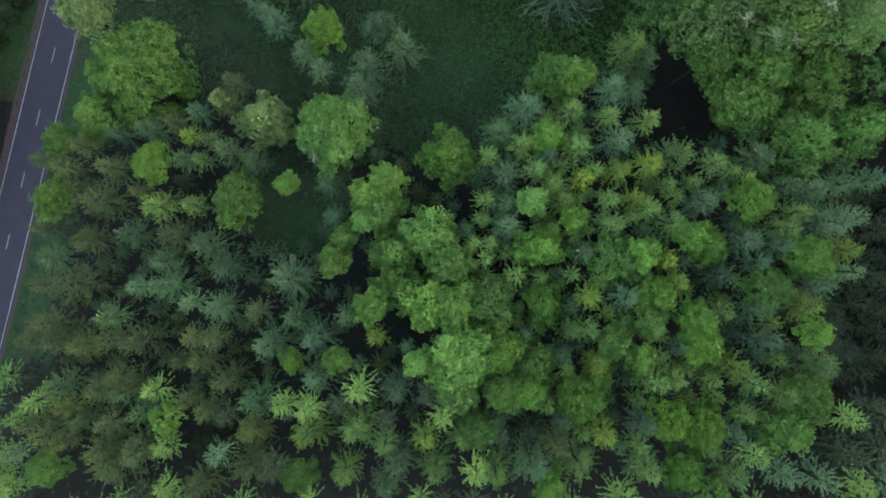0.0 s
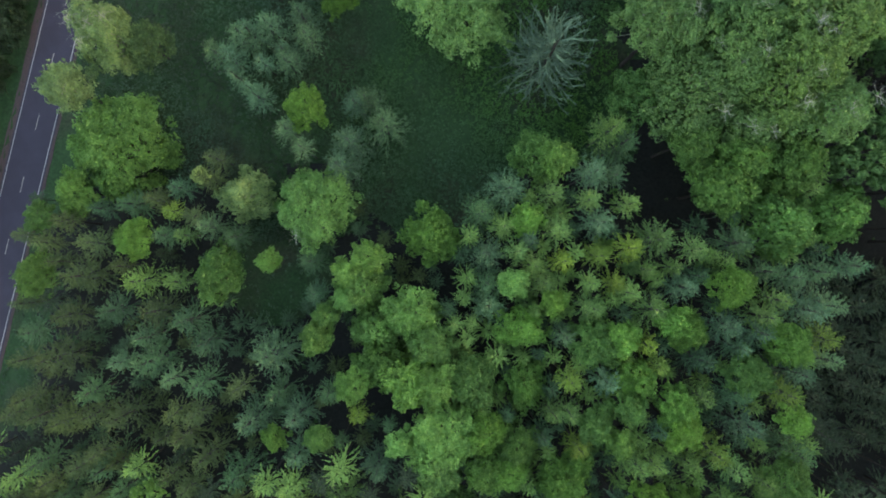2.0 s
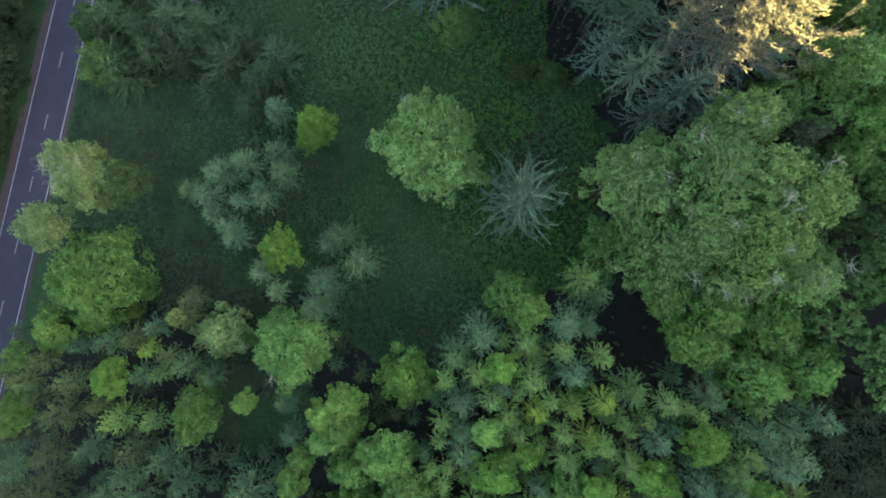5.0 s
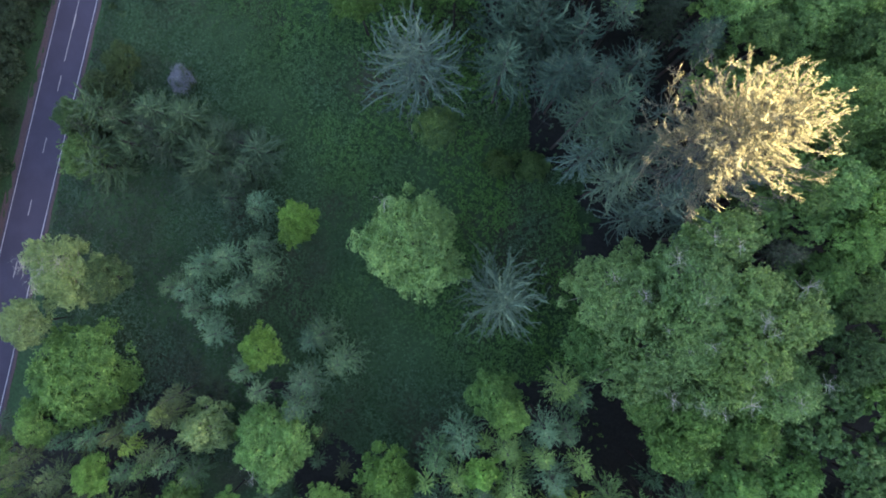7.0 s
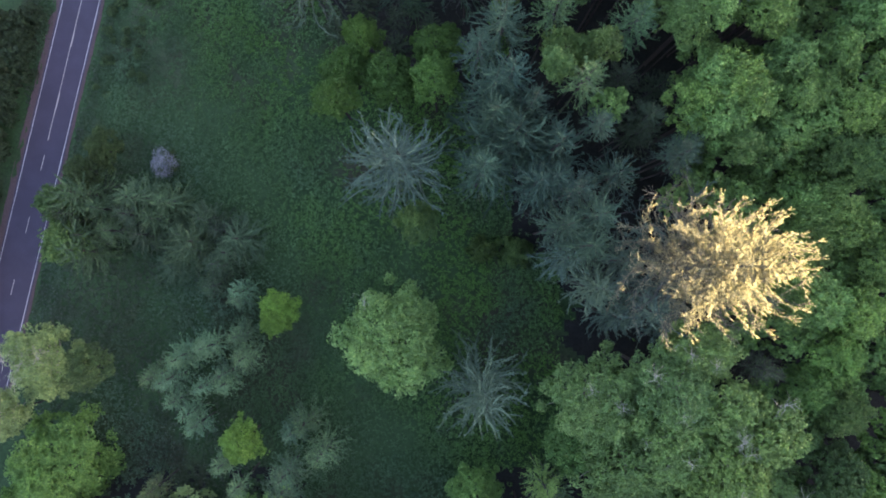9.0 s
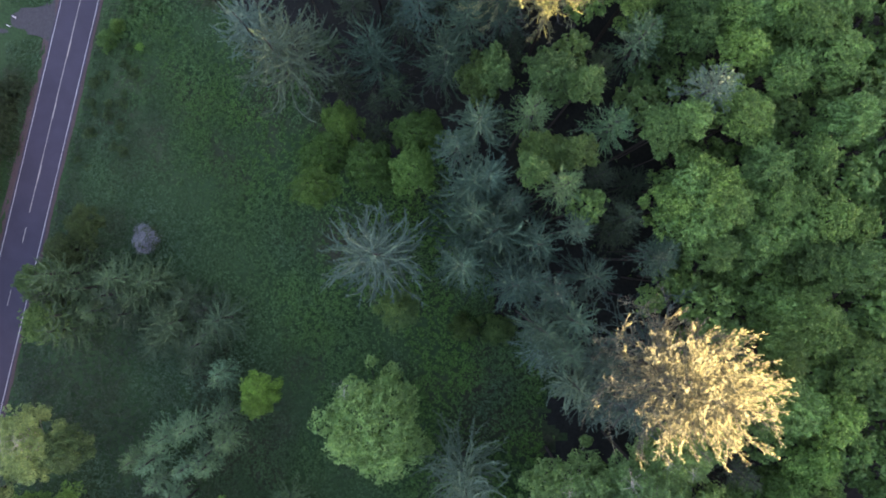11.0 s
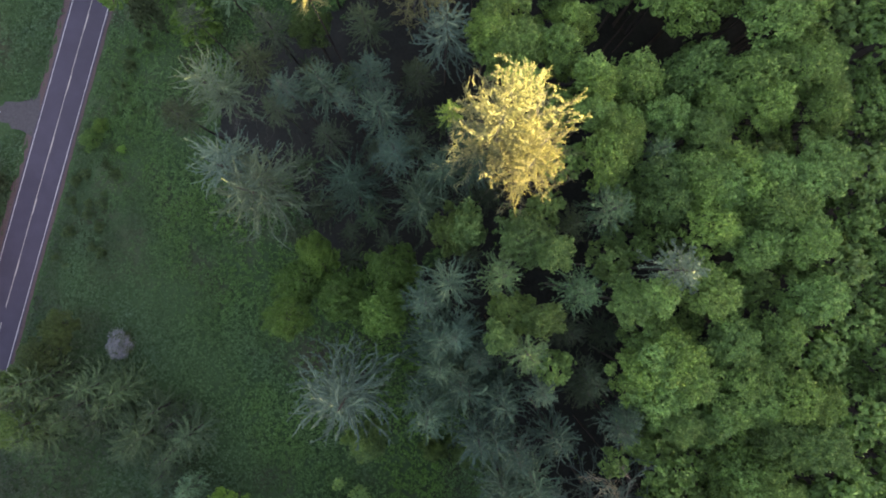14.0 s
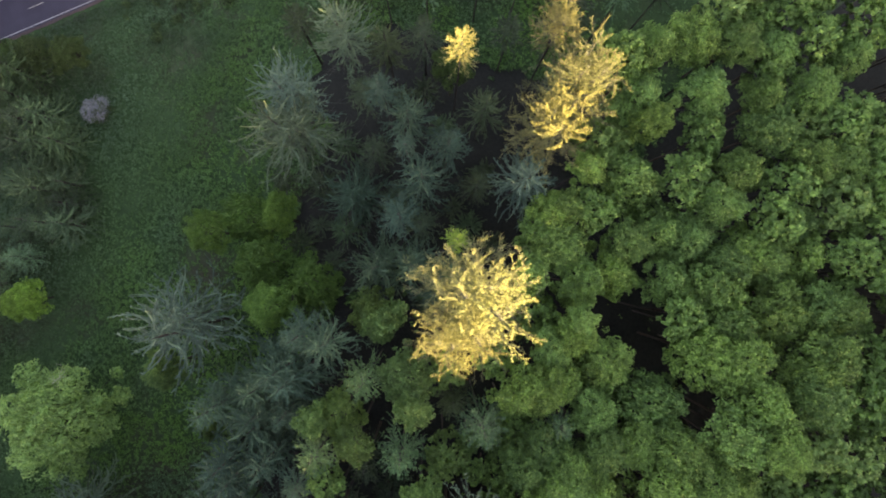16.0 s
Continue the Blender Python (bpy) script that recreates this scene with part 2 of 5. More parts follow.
def needled_crown(name, seed, r, height, branches, sprays, spray, taper=0.8, rise=0.5, droop=0.45, curl=0.2, bare=0.15, thick=0.02, kink=0.06, wide=0.38, brush=0.25, hang=0.25, k=5, spread=0.75, loose=0.45, twigs=0, twig_sprays=6, shown=1, twig_reach=(0.14, 0.32), dead=2.0, uneven=0.25, apexes=((0, 0, 0),), splay=(0.4, 1.1), coat=0.0, crowd=0.8):
    rng = np.random.default_rng(seed)
    d = (np.arange(branches) + rng.uniform(0, 1, branches)) / branches
    d = d**crowd
    turn = np.arange(branches) * 2.39996 + rng.normal(0, 0.25, branches)
    length = r * (0.10 + 0.90 * d**taper) * rng.uniform(0.92 - uneven, 0.92 + uneven, branches)
    s = np.linspace(0, 1, k)
    out = np.stack((np.cos(turn), np.sin(turn), np.zeros(branches)), 1)
    side = np.stack((-np.sin(turn), np.cos(turn), np.zeros(branches)), 1)
    pitch = rise * (1 - d) ** 1.5 + rng.normal(0, 0.07, branches)
    sway = rng.normal(0, kink, (branches, 1)) * np.sin(s * 3.0)[None] + rng.normal(0, kink * 0.5, (branches, 1)) * np.sin(s * 7.0)[None]
    z = pitch[:, None] * s - droop * (0.35 + d[:, None]) * s**1.6 + curl * s**4
    path = (out[:, None] * s[None, :, None] + side[:, None] * sway[..., None]) * length[:, None, None]
    path[..., 2] = z * length[:, None] - (d * height)[:, None]
    path += np.array(apexes)[rng.integers(0, len(apexes), branches)][:, None]
    wood = thick * (0.35 + d[:, None]) * np.linspace(1.0, 0.18, k)[None] * np.ones((branches, 1))
    v, f = tubes(path[::shown], wood[::shown])
    live = np.flatnonzero(d < dead + rng.normal(0, 0.08, branches))
    sets = [(path, np.concatenate((np.repeat(live, sprays), np.repeat(np.arange(branches), 2))), bare, 1.0)]
    if twigs:
        w = np.repeat(np.arange(branches), twigs)
        at = rng.uniform(0.22, 0.97, len(w))
        i = np.minimum((at * (k - 1)).astype(int), k - 2)
        g = (at * (k - 1) - i)[:, None]
        root = path[w, i] * (1 - g) + path[w, i + 1] * g
        way = unit(path[w, i + 1] - path[w, i])
        aside = np.cross(way, np.array([0, 0, 1.0])) * rng.choice((-1, 1), len(w))[:, None]
        far = length[w] * rng.uniform(*twig_reach, len(w)) * (1.15 - 0.6 * at)
        way = unit(way * 0.8 + aside * rng.uniform(*splay, len(w))[:, None] + rng.normal(size=way.shape) * 0.15)
        s2 = np.linspace(0, 1, 3)
        small = root[:, None] + way[:, None] * (far[:, None] * s2)[..., None]
        small[..., 2] += (far[:, None] * (s2**2 * (curl * 0.6) - s2 * hang * 0.4))
        if dead < 2 or sprays == 1:
            v2, f2 = tubes(small, thick * 0.38 * np.array([1.0, 0.6, 0.2])[None] * np.ones((len(w), 1)))
            v, f = np.concatenate((v, v2)), np.concatenate((f, f2 + len(v)))
        sets.append((small, np.repeat(np.flatnonzero(np.isin(w, live)), twig_sprays), 0.1, 0.85))
    top = np.array(apexes, float)[:, None]
    stem = np.concatenate((top, top * (0.9, 0.9, 1) - (0, 0, height * 0.35), top * (0.3, 0.3, 0) - (0, 0, height * 0.75), top * 0 - (0, 0, height)), 1)
    v2, f2 = tubes(stem, thick * np.array([0.3, 1.2, 2.0, 2.4])[None] * np.ones((len(top), 1)))
    v, f = np.concatenate((v, v2)), np.concatenate((f, f2 + len(v)))
    limbs = mesh_of(name + "_branches", v, f, BARK_TWIG)
    verts, faces, done = [], [], 0
    for line, w, skip, shrink in sets if coat else ():
        mats = line[np.unique(w[: len(w) - 2 * branches] if shrink == 1.0 else w)]
        points = mats.shape[1]
        fat = coat * (1.0 if shrink == 1.0 else 0.62) * np.interp(np.linspace(0, 1, points), (0, 0.12, 0.5, 0.9, 1), (0.2, 0.5, 1.0, 0.8, 0.15))
        a, b = tubes(mats, fat[None] * rng.uniform(0.6, 1.3, mats.shape[:2]), 4)
        a = a + rng.normal(size=a.shape) * coat * 0.25
        verts.append(a)
        faces.append(np.concatenate((b[:, :3], b[:, (0, 2, 3)])) + done)
        done += len(a)
    for line, w, skip, shrink in sets:
        points = line.shape[1]
        at = rng.uniform(0, 1, len(w)) ** 0.75 * (1 - skip) + skip
        place = at * (points - 1)
        i = np.minimum(place.astype(int), points - 2)
        g = (place - i)[:, None]
        p = line[w, i] * (1 - g) + line[w, i + 1] * g
        way = unit(line[w, i + 1] - line[w, i])
        sign = rng.choice((-1, 1), len(w))[:, None]
        flat = np.cross(way, np.array([0, 0, 1.0])) * (1 - brush) + np.cross(way, unit(rng.normal(size=p.shape))) * brush * 1.4
        wider = rng.uniform(0.10, spread, len(w))[:, None] * np.where(at[:, None] > 0.93, 0.3, 1)
        along = unit(way + flat * sign * wider + np.array([0, 0, -hang]) + rng.normal(size=p.shape) * 0.18)
        normal = unit(np.array([0, 0, 1.0]) + rng.normal(size=p.shape) * loose)
        size = shrink * spray * rng.uniform(0.6, 1.25, len(w)) * (1.15 - 0.55 * at)
        if shrink == 1.0:
            size *= np.minimum(1, 0.35 + 0.9 * length[w] / r)
        a, b = blades(p + along * size[:, None] * 0.4, along, normal, size, size * wide, -0.2)
        verts.append(a)
        faces.append(b + done)
        done += len(a)
    verts, faces = np.concatenate(verts), np.concatenate(faces)
    tip = int(24)
    tp = np.stack((np.zeros(tip), np.zeros(tip), rng.uniform(-0.10, 0.0, tip) * height * 0.6), 1)
    ta = unit(rng.normal(size=(tip, 3)) * 0.6 + np.array([0, 0, 0.9]))
    v2, f2 = blades(tp, ta, rng.normal(size=(tip, 3)), np.full(tip, spray * 0.7), np.full(tip, spray * 0.3))
    verts, faces = np.concatenate((verts, v2)), np.concatenate((faces, f2 + len(verts)))
    return mesh_of(name, verts, faces, NEEDLE["green"]), limbs, height


def trunk_mesh(name, sides, mat):
    """A trunk of unit height and unit base radius with a flared foot, a little crooked."""
    s = np.array([0.0, 0.04, 0.3, 0.65, 1.0])
    path = np.stack((np.sin(s * 5) * 0.25, np.cos(s * 4) * 0.2 - 0.2, s), 1)[None]
    v, f = tubes(path, np.array([[1.35, 1.0, 0.8, 0.5, 0.16]]), sides)
    return mesh_of(name, v, f, mat, True)


TRUNK = trunk_mesh("trunk", 8, BARK_DARK)
BROAD = {
    2.6: [leafy_crown("crown", 10 + i, 2.6, 3.4, 16 + 3 * i, 0.27, 2900, 0.3, 0.40, 7) for i in range(4)],
    4.4: [leafy_crown("crown", 20 + i, 4.4, 5.6, 30 + 6 * i, 0.28, 7000, 0.3, 0.46, 8) for i in range(4)],
    8.0: [leafy_crown("crown", 30 + i, 8.0, 8.5, 56 + 10 * i, 0.31, 19000, 0.3, 0.55, 9) for i in range(3)],
}
SPRUCE = {
    2.4: [needled_crown("needles", 40 + i, 2.4, 4.6 + 0.5 * i, 90, 26, 0.33, taper=0.74, thick=0.025, k=4, wide=0.38, spread=0.75, brush=0.45, rise=0.75, droop=0.36, curl=0.25, hang=0.0, shown=2, uneven=0.24, loose=0.45, twigs=3, twig_sprays=4, twig_reach=(0.12, 0.24)) for i in range(5)],
    3.4: [needled_crown("needles", 45 + i, 3.4, 6.2 + 0.6 * i, 112, 34, 0.36, taper=0.72, thick=0.035, k=4, wide=0.38, spread=0.7, brush=0.45, rise=0.75, droop=0.38, curl=0.25, hang=0.0, shown=2, uneven=0.26, loose=0.45, twigs=4, twig_sprays=5, twig_reach=(0.10, 0.22)) for i in range(5)],
    5.0: [needled_crown("needles", 50 + i, 5.0, 9.0 + i, 92, 56, 0.30, taper=0.60, thick=0.045, k=5, wide=0.46, brush=0.6, spread=0.75, rise=0.65, droop=0.45, curl=0.35, kink=0.09, uneven=0.30, twigs=8, twig_sprays=9, twig_reach=(0.09, 0.20), splay=(0.3, 0.8), loose=0.5, coat=0.085) for i in range(4)],
    7.5: [needled_crown("needles", 60 + i, 7.5, 14.0 + i, 170, 84, 0.31, taper=0.50, bare=0.05, thick=0.05, kink=0.11, droop=0.55, curl=0.5, wide=0.46, brush=0.6, hang=0.05, k=6, spread=0.75, loose=0.5, uneven=0.42, twigs=11, twig_sprays=10, twig_reach=(0.06, 0.15), splay=(0.3, 0.8), dead=0.86, coat=0.10, apexes=((0, 0, 0), (1.2 - i, 1.5, -0.8))) for i in range(3)],
}
HERO = needled_crown("needles", 77, 10.6, 15.5, 190, 460, 0.34, taper=0.42, rise=0.42, droop=0.30, curl=0.48, bare=0.06, thick=0.09, kink=0.20, wide=0.22, brush=0.8, hang=-0.08, k=8, spread=0.6, loose=1.0, uneven=0.30, twigs=40, twig_sprays=14, twig_reach=(0.08, 0.20), splay=(0.25, 0.75), dead=0.97, crowd=1.05)
LESSER = needled_crown("needles", 79, 10.6, 22.0, 200, 330, 0.42, taper=0.42, rise=0.35, droop=0.50, curl=0.42, bare=0.05, thick=0.09, kink=0.18, wide=0.22, brush=0.8, hang=-0.05, k=7, spread=0.6, loose=1.0, uneven=0.28, twigs=28, twig_sprays=12, twig_reach=(0.08, 0.20), splay=(0.25, 0.75), dead=0.97, crowd=1.05, apexes=((-2.6, 1.6, 0), (2.2, -1.8, 0.6), (1.0, 2.6, -1.4)))
SKIRT = needled_crown("needles", 81, 10.6, 12.0, 84, 80, 0.38, taper=0.12, rise=0.1, droop=0.45, curl=0.35, bare=0.20, thick=0.08, kink=0.18, wide=0.42, brush=0.5, k=7, spread=0.6, uneven=0.36, twigs=14, twig_sprays=7, twig_reach=(0.05, 0.14), coat=0.07)
FAR_BROAD = {4.4: [leafy_crown("crown", 90 + i, 4.4, 4.6, 44, 0.62, 1350, 0.25) for i in range(3)]}
FAR_SPRUCE = {2.8: [needled_crown("needles", 95 + i, 2.8, 5.4, 66, 20, 0.52, taper=0.72, k=3, wide=0.44, spread=0.8, brush=0.4, rise=0.7, droop=0.38, curl=0.25, hang=0.0) for i in range(3)]}
BLOSSOM = leafy_crown("blossom", 121, 2.6, 1.5, 48, 0.13, 5200, 0.3, 0.75, 5)[0]
HEDGE = {2.6: [leafy_crown("crown", 98 + i, 2.6, 2.6, 9, 0.55, 480) for i in range(3)]}
TWIGS = needled_crown("bare_branches", 78, 2.2, 1.4, 10, 1, 0.1, rise=0.7, droop=0.25, thick=0.026, kink=0.25, twigs=4, twig_sprays=1, twig_reach=(0.2, 0.45))[1]


# ---- the lie of the land ----
def road_x(y):
    """The middle of the road, which runs straight."""
    return -78.5 + 0.2437 * (y - 20.1)


def land(x, y):
    u = (x - road_x(y)) / 1.029
    rise = 7.0 * (1 - np.exp(-np.maximum(u - 4.5, 0) / 25)) + 0.03 * np.maximum(u - 85, 0)
    away = x * math.cos(radians(SUN_NORTH)) + y * math.sin(radians(SUN_NORTH))
    # unseen hill added towards the sun, so only the tallest tops are lit
    shade_hill = 1 / (1 + np.exp(np.clip(-(away - 185) / 16, -60, 60)))
    return -2.27 + rise * (1 - shade_hill) + 85.1 * shade_hill


def height_at(x, y):
    return float(land(np.float64(x), np.float64(y)))


# ---- trees ----
rnd = random.Random(5)
PLANTED = []
BROAD_WORDS = {
    "mid": "mid-green broadleaf tree with a dense lumpy crown",
    "bright": "fresh yellow-green broadleaf tree with a rounded crown",
    "pale": "pale silvery-green broadleaf tree with an airy crown",
    "fresh": "light fresh-green broadleaf tree in the plantation",
    "lone": "light fresh-green broadleaf tree alone in the meadow",
    "light": "large light-green broadleaf tree with many leafy lobes",
    "olive": "low olive-green bush-like tree at the meadow's edge",
    "wood": "mid-green broadleaf tree in the closed wood",
    "grove": "mid-green bushy tree between the spruces of the grove",
    "deep": "deep green broadleaf tree near the road",
    "shade": "dark green roadside tree with shade put into its leaf colour",
    "blossom": "small spreading bush covered with pale violet-white blossom",
}
SPRUCE_WORDS = {
    "blue": "blue-green spruce tree with star-shaped branches",
    "green": "green young spruce tree in the dense plantation",
    "row": "dark green spruce with hanging branches beside the meadow",
    "teal": "deep green spruce in a row beside the meadow",
    "dusk": "deep blue-green spruce with drooping branches in the grove",
    "dark": "dark green spruce tree, its neighbours' shade put into the needle colour",
    "yellow": "yellow-green spruce tree with a light tip",
    "grey": "tall grey-green spruce with thin drooping bare branches",
    "brown": "olive-brown young spruce tree in the dense plantation",
    "gold": "tall spruce whose upper branches catch golden sunlight",
    "tall": "very tall spruce with its top in golden sunlight",
}


def nearest(sizes, r):
    return min(sizes, key=lambda s: abs(math.log(s / r)))


def thing_at(name, x, y, label, category="tree", group=""):
    root = new(name)
    root.matrix_world = pose(x, y, height_at(x, y), 0, 0, rnd.uniform(0, 360))
    return tagged(root, label, category, group)


def broadleaf(tone, x, y, top, r):
    size = nearest(BROAD, r)
    crown, limbs, deep = rnd.choice(BROAD[size])
    high = max(top - height_at(x, y), 1.6)
    k = r / size
    kz = min(k * rnd.uniform(0.9, 1.15), high / (deep * 0.9))
    bush = high < 5
    tree = thing_at("bush" if bush else "broadleaf_tree", x, y, BROAD_WORDS[tone], "bush" if bush else "tree", "broadleaf trees")
    oval = rnd.uniform(0.88, 1.14)
    hang = Matrix.Translation((0, 0, high)) @ Matrix.Diagonal((k * oval, k / oval, kz, 1))
    part("crown", crown, tree, LEAF["deep" if tone == "blossom" else tone], hang)
    if tone == "blossom":
        part("blossom", BLOSSOM, tree, LEAF[tone], Matrix.Translation((0, 0, high + 0.7)), "pale violet-white blossom")
    tagged(part("branchwork", limbs, tree, BARK_GREY if tone in ("pale", "light") else None, hang), kind="stuff")
    part("trunk", TRUNK, tree, None, Matrix.Diagonal((0.05 + 0.035 * r, 0.05 + 0.035 * r, max(high - deep * kz, 0.4) * 1.06, 1)))
    if tone == "light":
        for _ in range(2):
            turn, far = rnd.uniform(0, 6.28), r * rnd.uniform(0.2, 0.75)
            part("bare_bough", TWIGS, tree, BARK_GREY, Matrix.Translation((math.cos(turn) * far, math.sin(turn) * far, high + 0.1 - 2.2 * (far / r) ** 2)) @ Matrix.Scale(rnd.uniform(0.7, 1.4), 4), "pale grey leafless bough")
    PLANTED.append((x, y, r))
    return tree


def spruce(tone, x, y, top, r, form=None):
    size = nearest(SPRUCE, r)
    if tone in ("green", "brown", "yellow", "blue", "teal"):
        size = min(size, 3.4)
    crown, limbs, deep = form or rnd.choice(SPRUCE[size])
    high = top - height_at(x, y)
    k = r / 10.6 if form else r / size
    kz = min(k * rnd.uniform(0.95, 1.2), high * 0.9 / deep)
    tree = thing_at("spruce_tree", x, y, SPRUCE_WORDS[tone], "tree", "spruce trees")
    hang = Matrix.Translation((0, 0, high)) @ Matrix.Diagonal((k, k, kz, 1))
    part("needles", crown, tree, NEEDLE[tone], hang)
    tagged(part("branchwork", limbs, tree, BARK_TWIG, hang), kind="stuff")
    girth = 0.05 + 0.03 * r
    part("trunk", TRUNK, tree, None, Matrix.Diagonal((girth, girth, high * (0.90 if form else 0.975), 1)))
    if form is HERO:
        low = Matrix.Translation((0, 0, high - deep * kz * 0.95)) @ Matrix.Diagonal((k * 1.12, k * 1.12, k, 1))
        # the part below the sun is coloured darker and greyer than the top
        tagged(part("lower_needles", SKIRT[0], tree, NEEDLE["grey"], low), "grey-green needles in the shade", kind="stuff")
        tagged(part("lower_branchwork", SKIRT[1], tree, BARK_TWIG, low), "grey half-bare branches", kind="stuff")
    PLANTED.append((x, y, r))
    return tree


def bare_bough(tree, dx, dy, top, size):
    """A dead, leafless, pale bough that stands out of a crown."""
    place = tree.matrix_world.inverted() @ Matrix.Translation((tree.location.x + dx, tree.location.y + dy, top))
    part("bare_bough", TWIGS, tree, BARK_GREY, place @ Matrix.Scale(size, 4), "pale grey leafless bough")

# the trees, one by one: colour, place, height of the top, radius of the crown
broadleaf("mid", -59.6, 22.7, 14.5, 4.8)
spruce("teal", -55.2, 19.6, 13.0, 2.6)
spruce("teal", -49.6, 20.3, 14.2, 3.4)
broadleaf("mid", -64.5, 18.3, 14.2, 3.0)
spruce("brown", -60.5, 17.4, 14.5, 2.8)
broadleaf("bright", -48.7, 14.7, 15.2, 4.0)
spruce("brown", -56.3, 13.8, 14.7, 3.2)
spruce("brown", -64.2, 13.9, 14.3, 2.8)
spruce("brown", -68.3, 15.1, 12.8, 2.1)
broadleaf("mid", -66.0, 8.2, 14.2, 4.0)
spruce("brown", -58.2, 8.2, 14.7, 4.7)
spruce("brown", -62.6, 10.6, 13.1, 2.3)
spruce("green", -48.1, 7.3, 15.2, 3.8)
spruce("brown", -51.2, 9.9, 14.2, 2.4)
spruce("brown", -44.9, 21.0, 15.4, 2.8)
spruce("yellow", -42.5, 19.1, 14.3, 2.2)
spruce("brown", -38.7, 18.2, 15.1, 2.5)
spruce("teal", -43.5, 15.0, 14.6, 2.8)
spruce("green", -40.6, 15.1, 14.5, 2.2)
spruce("blue", -36.1, 16.5, 16.1, 3.2)
spruce("teal", -31.8, 14.7, 15.4, 3.2)
spruce("teal", -41.3, 22.9, 14.7, 2.8)
broadleaf("pale", -37.0, 24.9, 15.2, 1.6)
broadleaf("mid", -34.5, 8.2, 16.2, 5.2)
spruce("green", -41.6, 7.3, 15.7, 2.6)
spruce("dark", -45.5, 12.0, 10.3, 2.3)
broadleaf("mid", -25.8, 10.7, 16.0, 2.3)
broadleaf("pale", -30.3, 21.9, 16.5, 5.2)
pale_tree = broadleaf("fresh", -18.0, 19.9, 17.7, 7.5)
spruce("teal", -52.4, 2.4, 15.0, 3.8)
spruce("brown", -45.5, 2.2, 15.4, 4.3)
spruce("teal", -39.8, 0.8, 15.8, 4.0)
spruce("brown", -60.3, 1.5, 14.5, 3.6)
spruce("dark", -67.9, 3.5, 10.2, 3.2)
spruce("brown", -68.7, 3.5, 12.8, 2.1)
spruce("teal", -36.6, -2.9, 16.1, 4.2)
spruce("teal", -47.0, -2.0, 15.3, 3.4)
spruce("teal", -46.3, -6.2, 15.4, 4.5)
spruce("blue", -51.6, -6.3, 14.2, 2.5)
spruce("brown", -63.2, -5.9, 14.4, 5.1)
spruce("brown", -68.5, -6.1, 13.3, 2.6)
spruce("teal", -66.9, -1.4, 13.2, 3.1)
spruce("teal", -56.8, -11.6, 13.7, 3.4)
spruce("brown", -67.5, -12.6, 14.1, 3.4)
spruce("brown", -65.6, -15.5, 14.2, 4.1)
spruce("brown", -61.1, -16.3, 14.5, 3.6)
spruce("brown", -70.7, -15.5, 13.1, 2.6)
spruce("brown", -56.2, -15.3, 14.7, 3.2)
spruce("brown", -51.6, -15.7, 15.0, 4.3)
spruce("blue", -42.2, -8.9, 15.6, 2.6)
spruce("teal", -37.7, -9.9, 16.0, 3.8)
spruce("brown", -38.2, -14.8, 15.9, 2.8)
spruce("brown", -41.8, -14.7, 15.7, 2.8)
spruce("brown", -40.5, -18.6, 15.8, 3.5)
spruce("brown", -44.2, -19.0, 14.2, 2.3)
spruce("dark", -42.1, -22.8, 11.0, 2.6)
spruce("brown", -36.6, -21.9, 16.1, 3.7)
spruce("brown", -42.7, -25.0, 15.6, 2.8)
spruce("brown", -39.4, -27.0, 15.8, 3.2)
spruce("brown", -30.9, -10.3, 16.5, 2.8)
spruce("blue", -29.2, -16.1, 16.6, 4.5)
spruce("blue", -25.7, -4.7, 16.9, 5.5)
spruce("teal", -24.6, -11.4, 16.0, 3.8)
spruce("blue", -21.2, -14.9, 17.2, 4.2)
broadleaf("bright", -24.9, -18.5, 16.1, 2.5)
spruce("blue", -21.1, -21.2, 17.2, 3.4)
spruce("teal", -31.5, -25.4, 15.5, 4.6)
spruce("brown", -32.0, -30.1, 16.4, 3.7)
spruce("brown", -54.7, -21.6, 14.8, 3.0)
spruce("teal", -65.1, -23.3, 14.2, 3.8)
spruce("brown", -57.8, -23.6, 14.7, 3.5)
spruce("teal", -53.9, -24.1, 14.9, 4.1)
spruce("brown", -52.1, -23.3, 13.7, 2.3)
spruce("teal", -50.5, -27.4, 15.1, 3.8)
spruce("brown", -56.2, -29.2, 14.7, 3.0)
spruce("brown", -63.4, -26.5, 14.3, 2.8)
spruce("teal", -61.5, -29.1, 13.5, 3.1)
spruce("dark", -72.2, -23.1, 10.0, 3.2)
spruce("brown", -67.4, -31.4, 14.1, 5.3)
spruce("brown", -64.5, -32.7, 14.3, 2.6)
spruce("brown", -69.7, -29.6, 14.0, 3.5)
spruce("brown", -57.9, -33.9, 14.7, 4.1)
spruce("brown", -51.7, -34.1, 15.0, 4.6)
spruce("green", -22.6, -30.6, 17.1, 4.8)
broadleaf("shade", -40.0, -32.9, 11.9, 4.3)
broadleaf("mid", 20.4, 26.2, 24.6, 3.1)
spruce("blue", 13.2, 21.8, 23.1, 4.6)
spruce("green", 19.7, 21.0, 24.4, 3.1)
spruce("teal", 9.0, 18.4, 21.2, 3.9)
broadleaf("bright", 15.9, 17.1, 23.6, 3.1)
spruce("green", 12.3, 16.1, 22.9, 3.0)
spruce("blue", 16.2, 14.2, 22.9, 2.5)
spruce("blue", 9.8, 11.9, 22.4, 4.3)
spruce("green", 14.4, 12.3, 23.3, 2.8)
spruce("green", 20.5, 15.4, 24.6, 3.5)
spruce("green", 16.9, 10.0, 23.8, 3.1)
spruce("yellow", 21.2, 10.8, 24.7, 2.6)
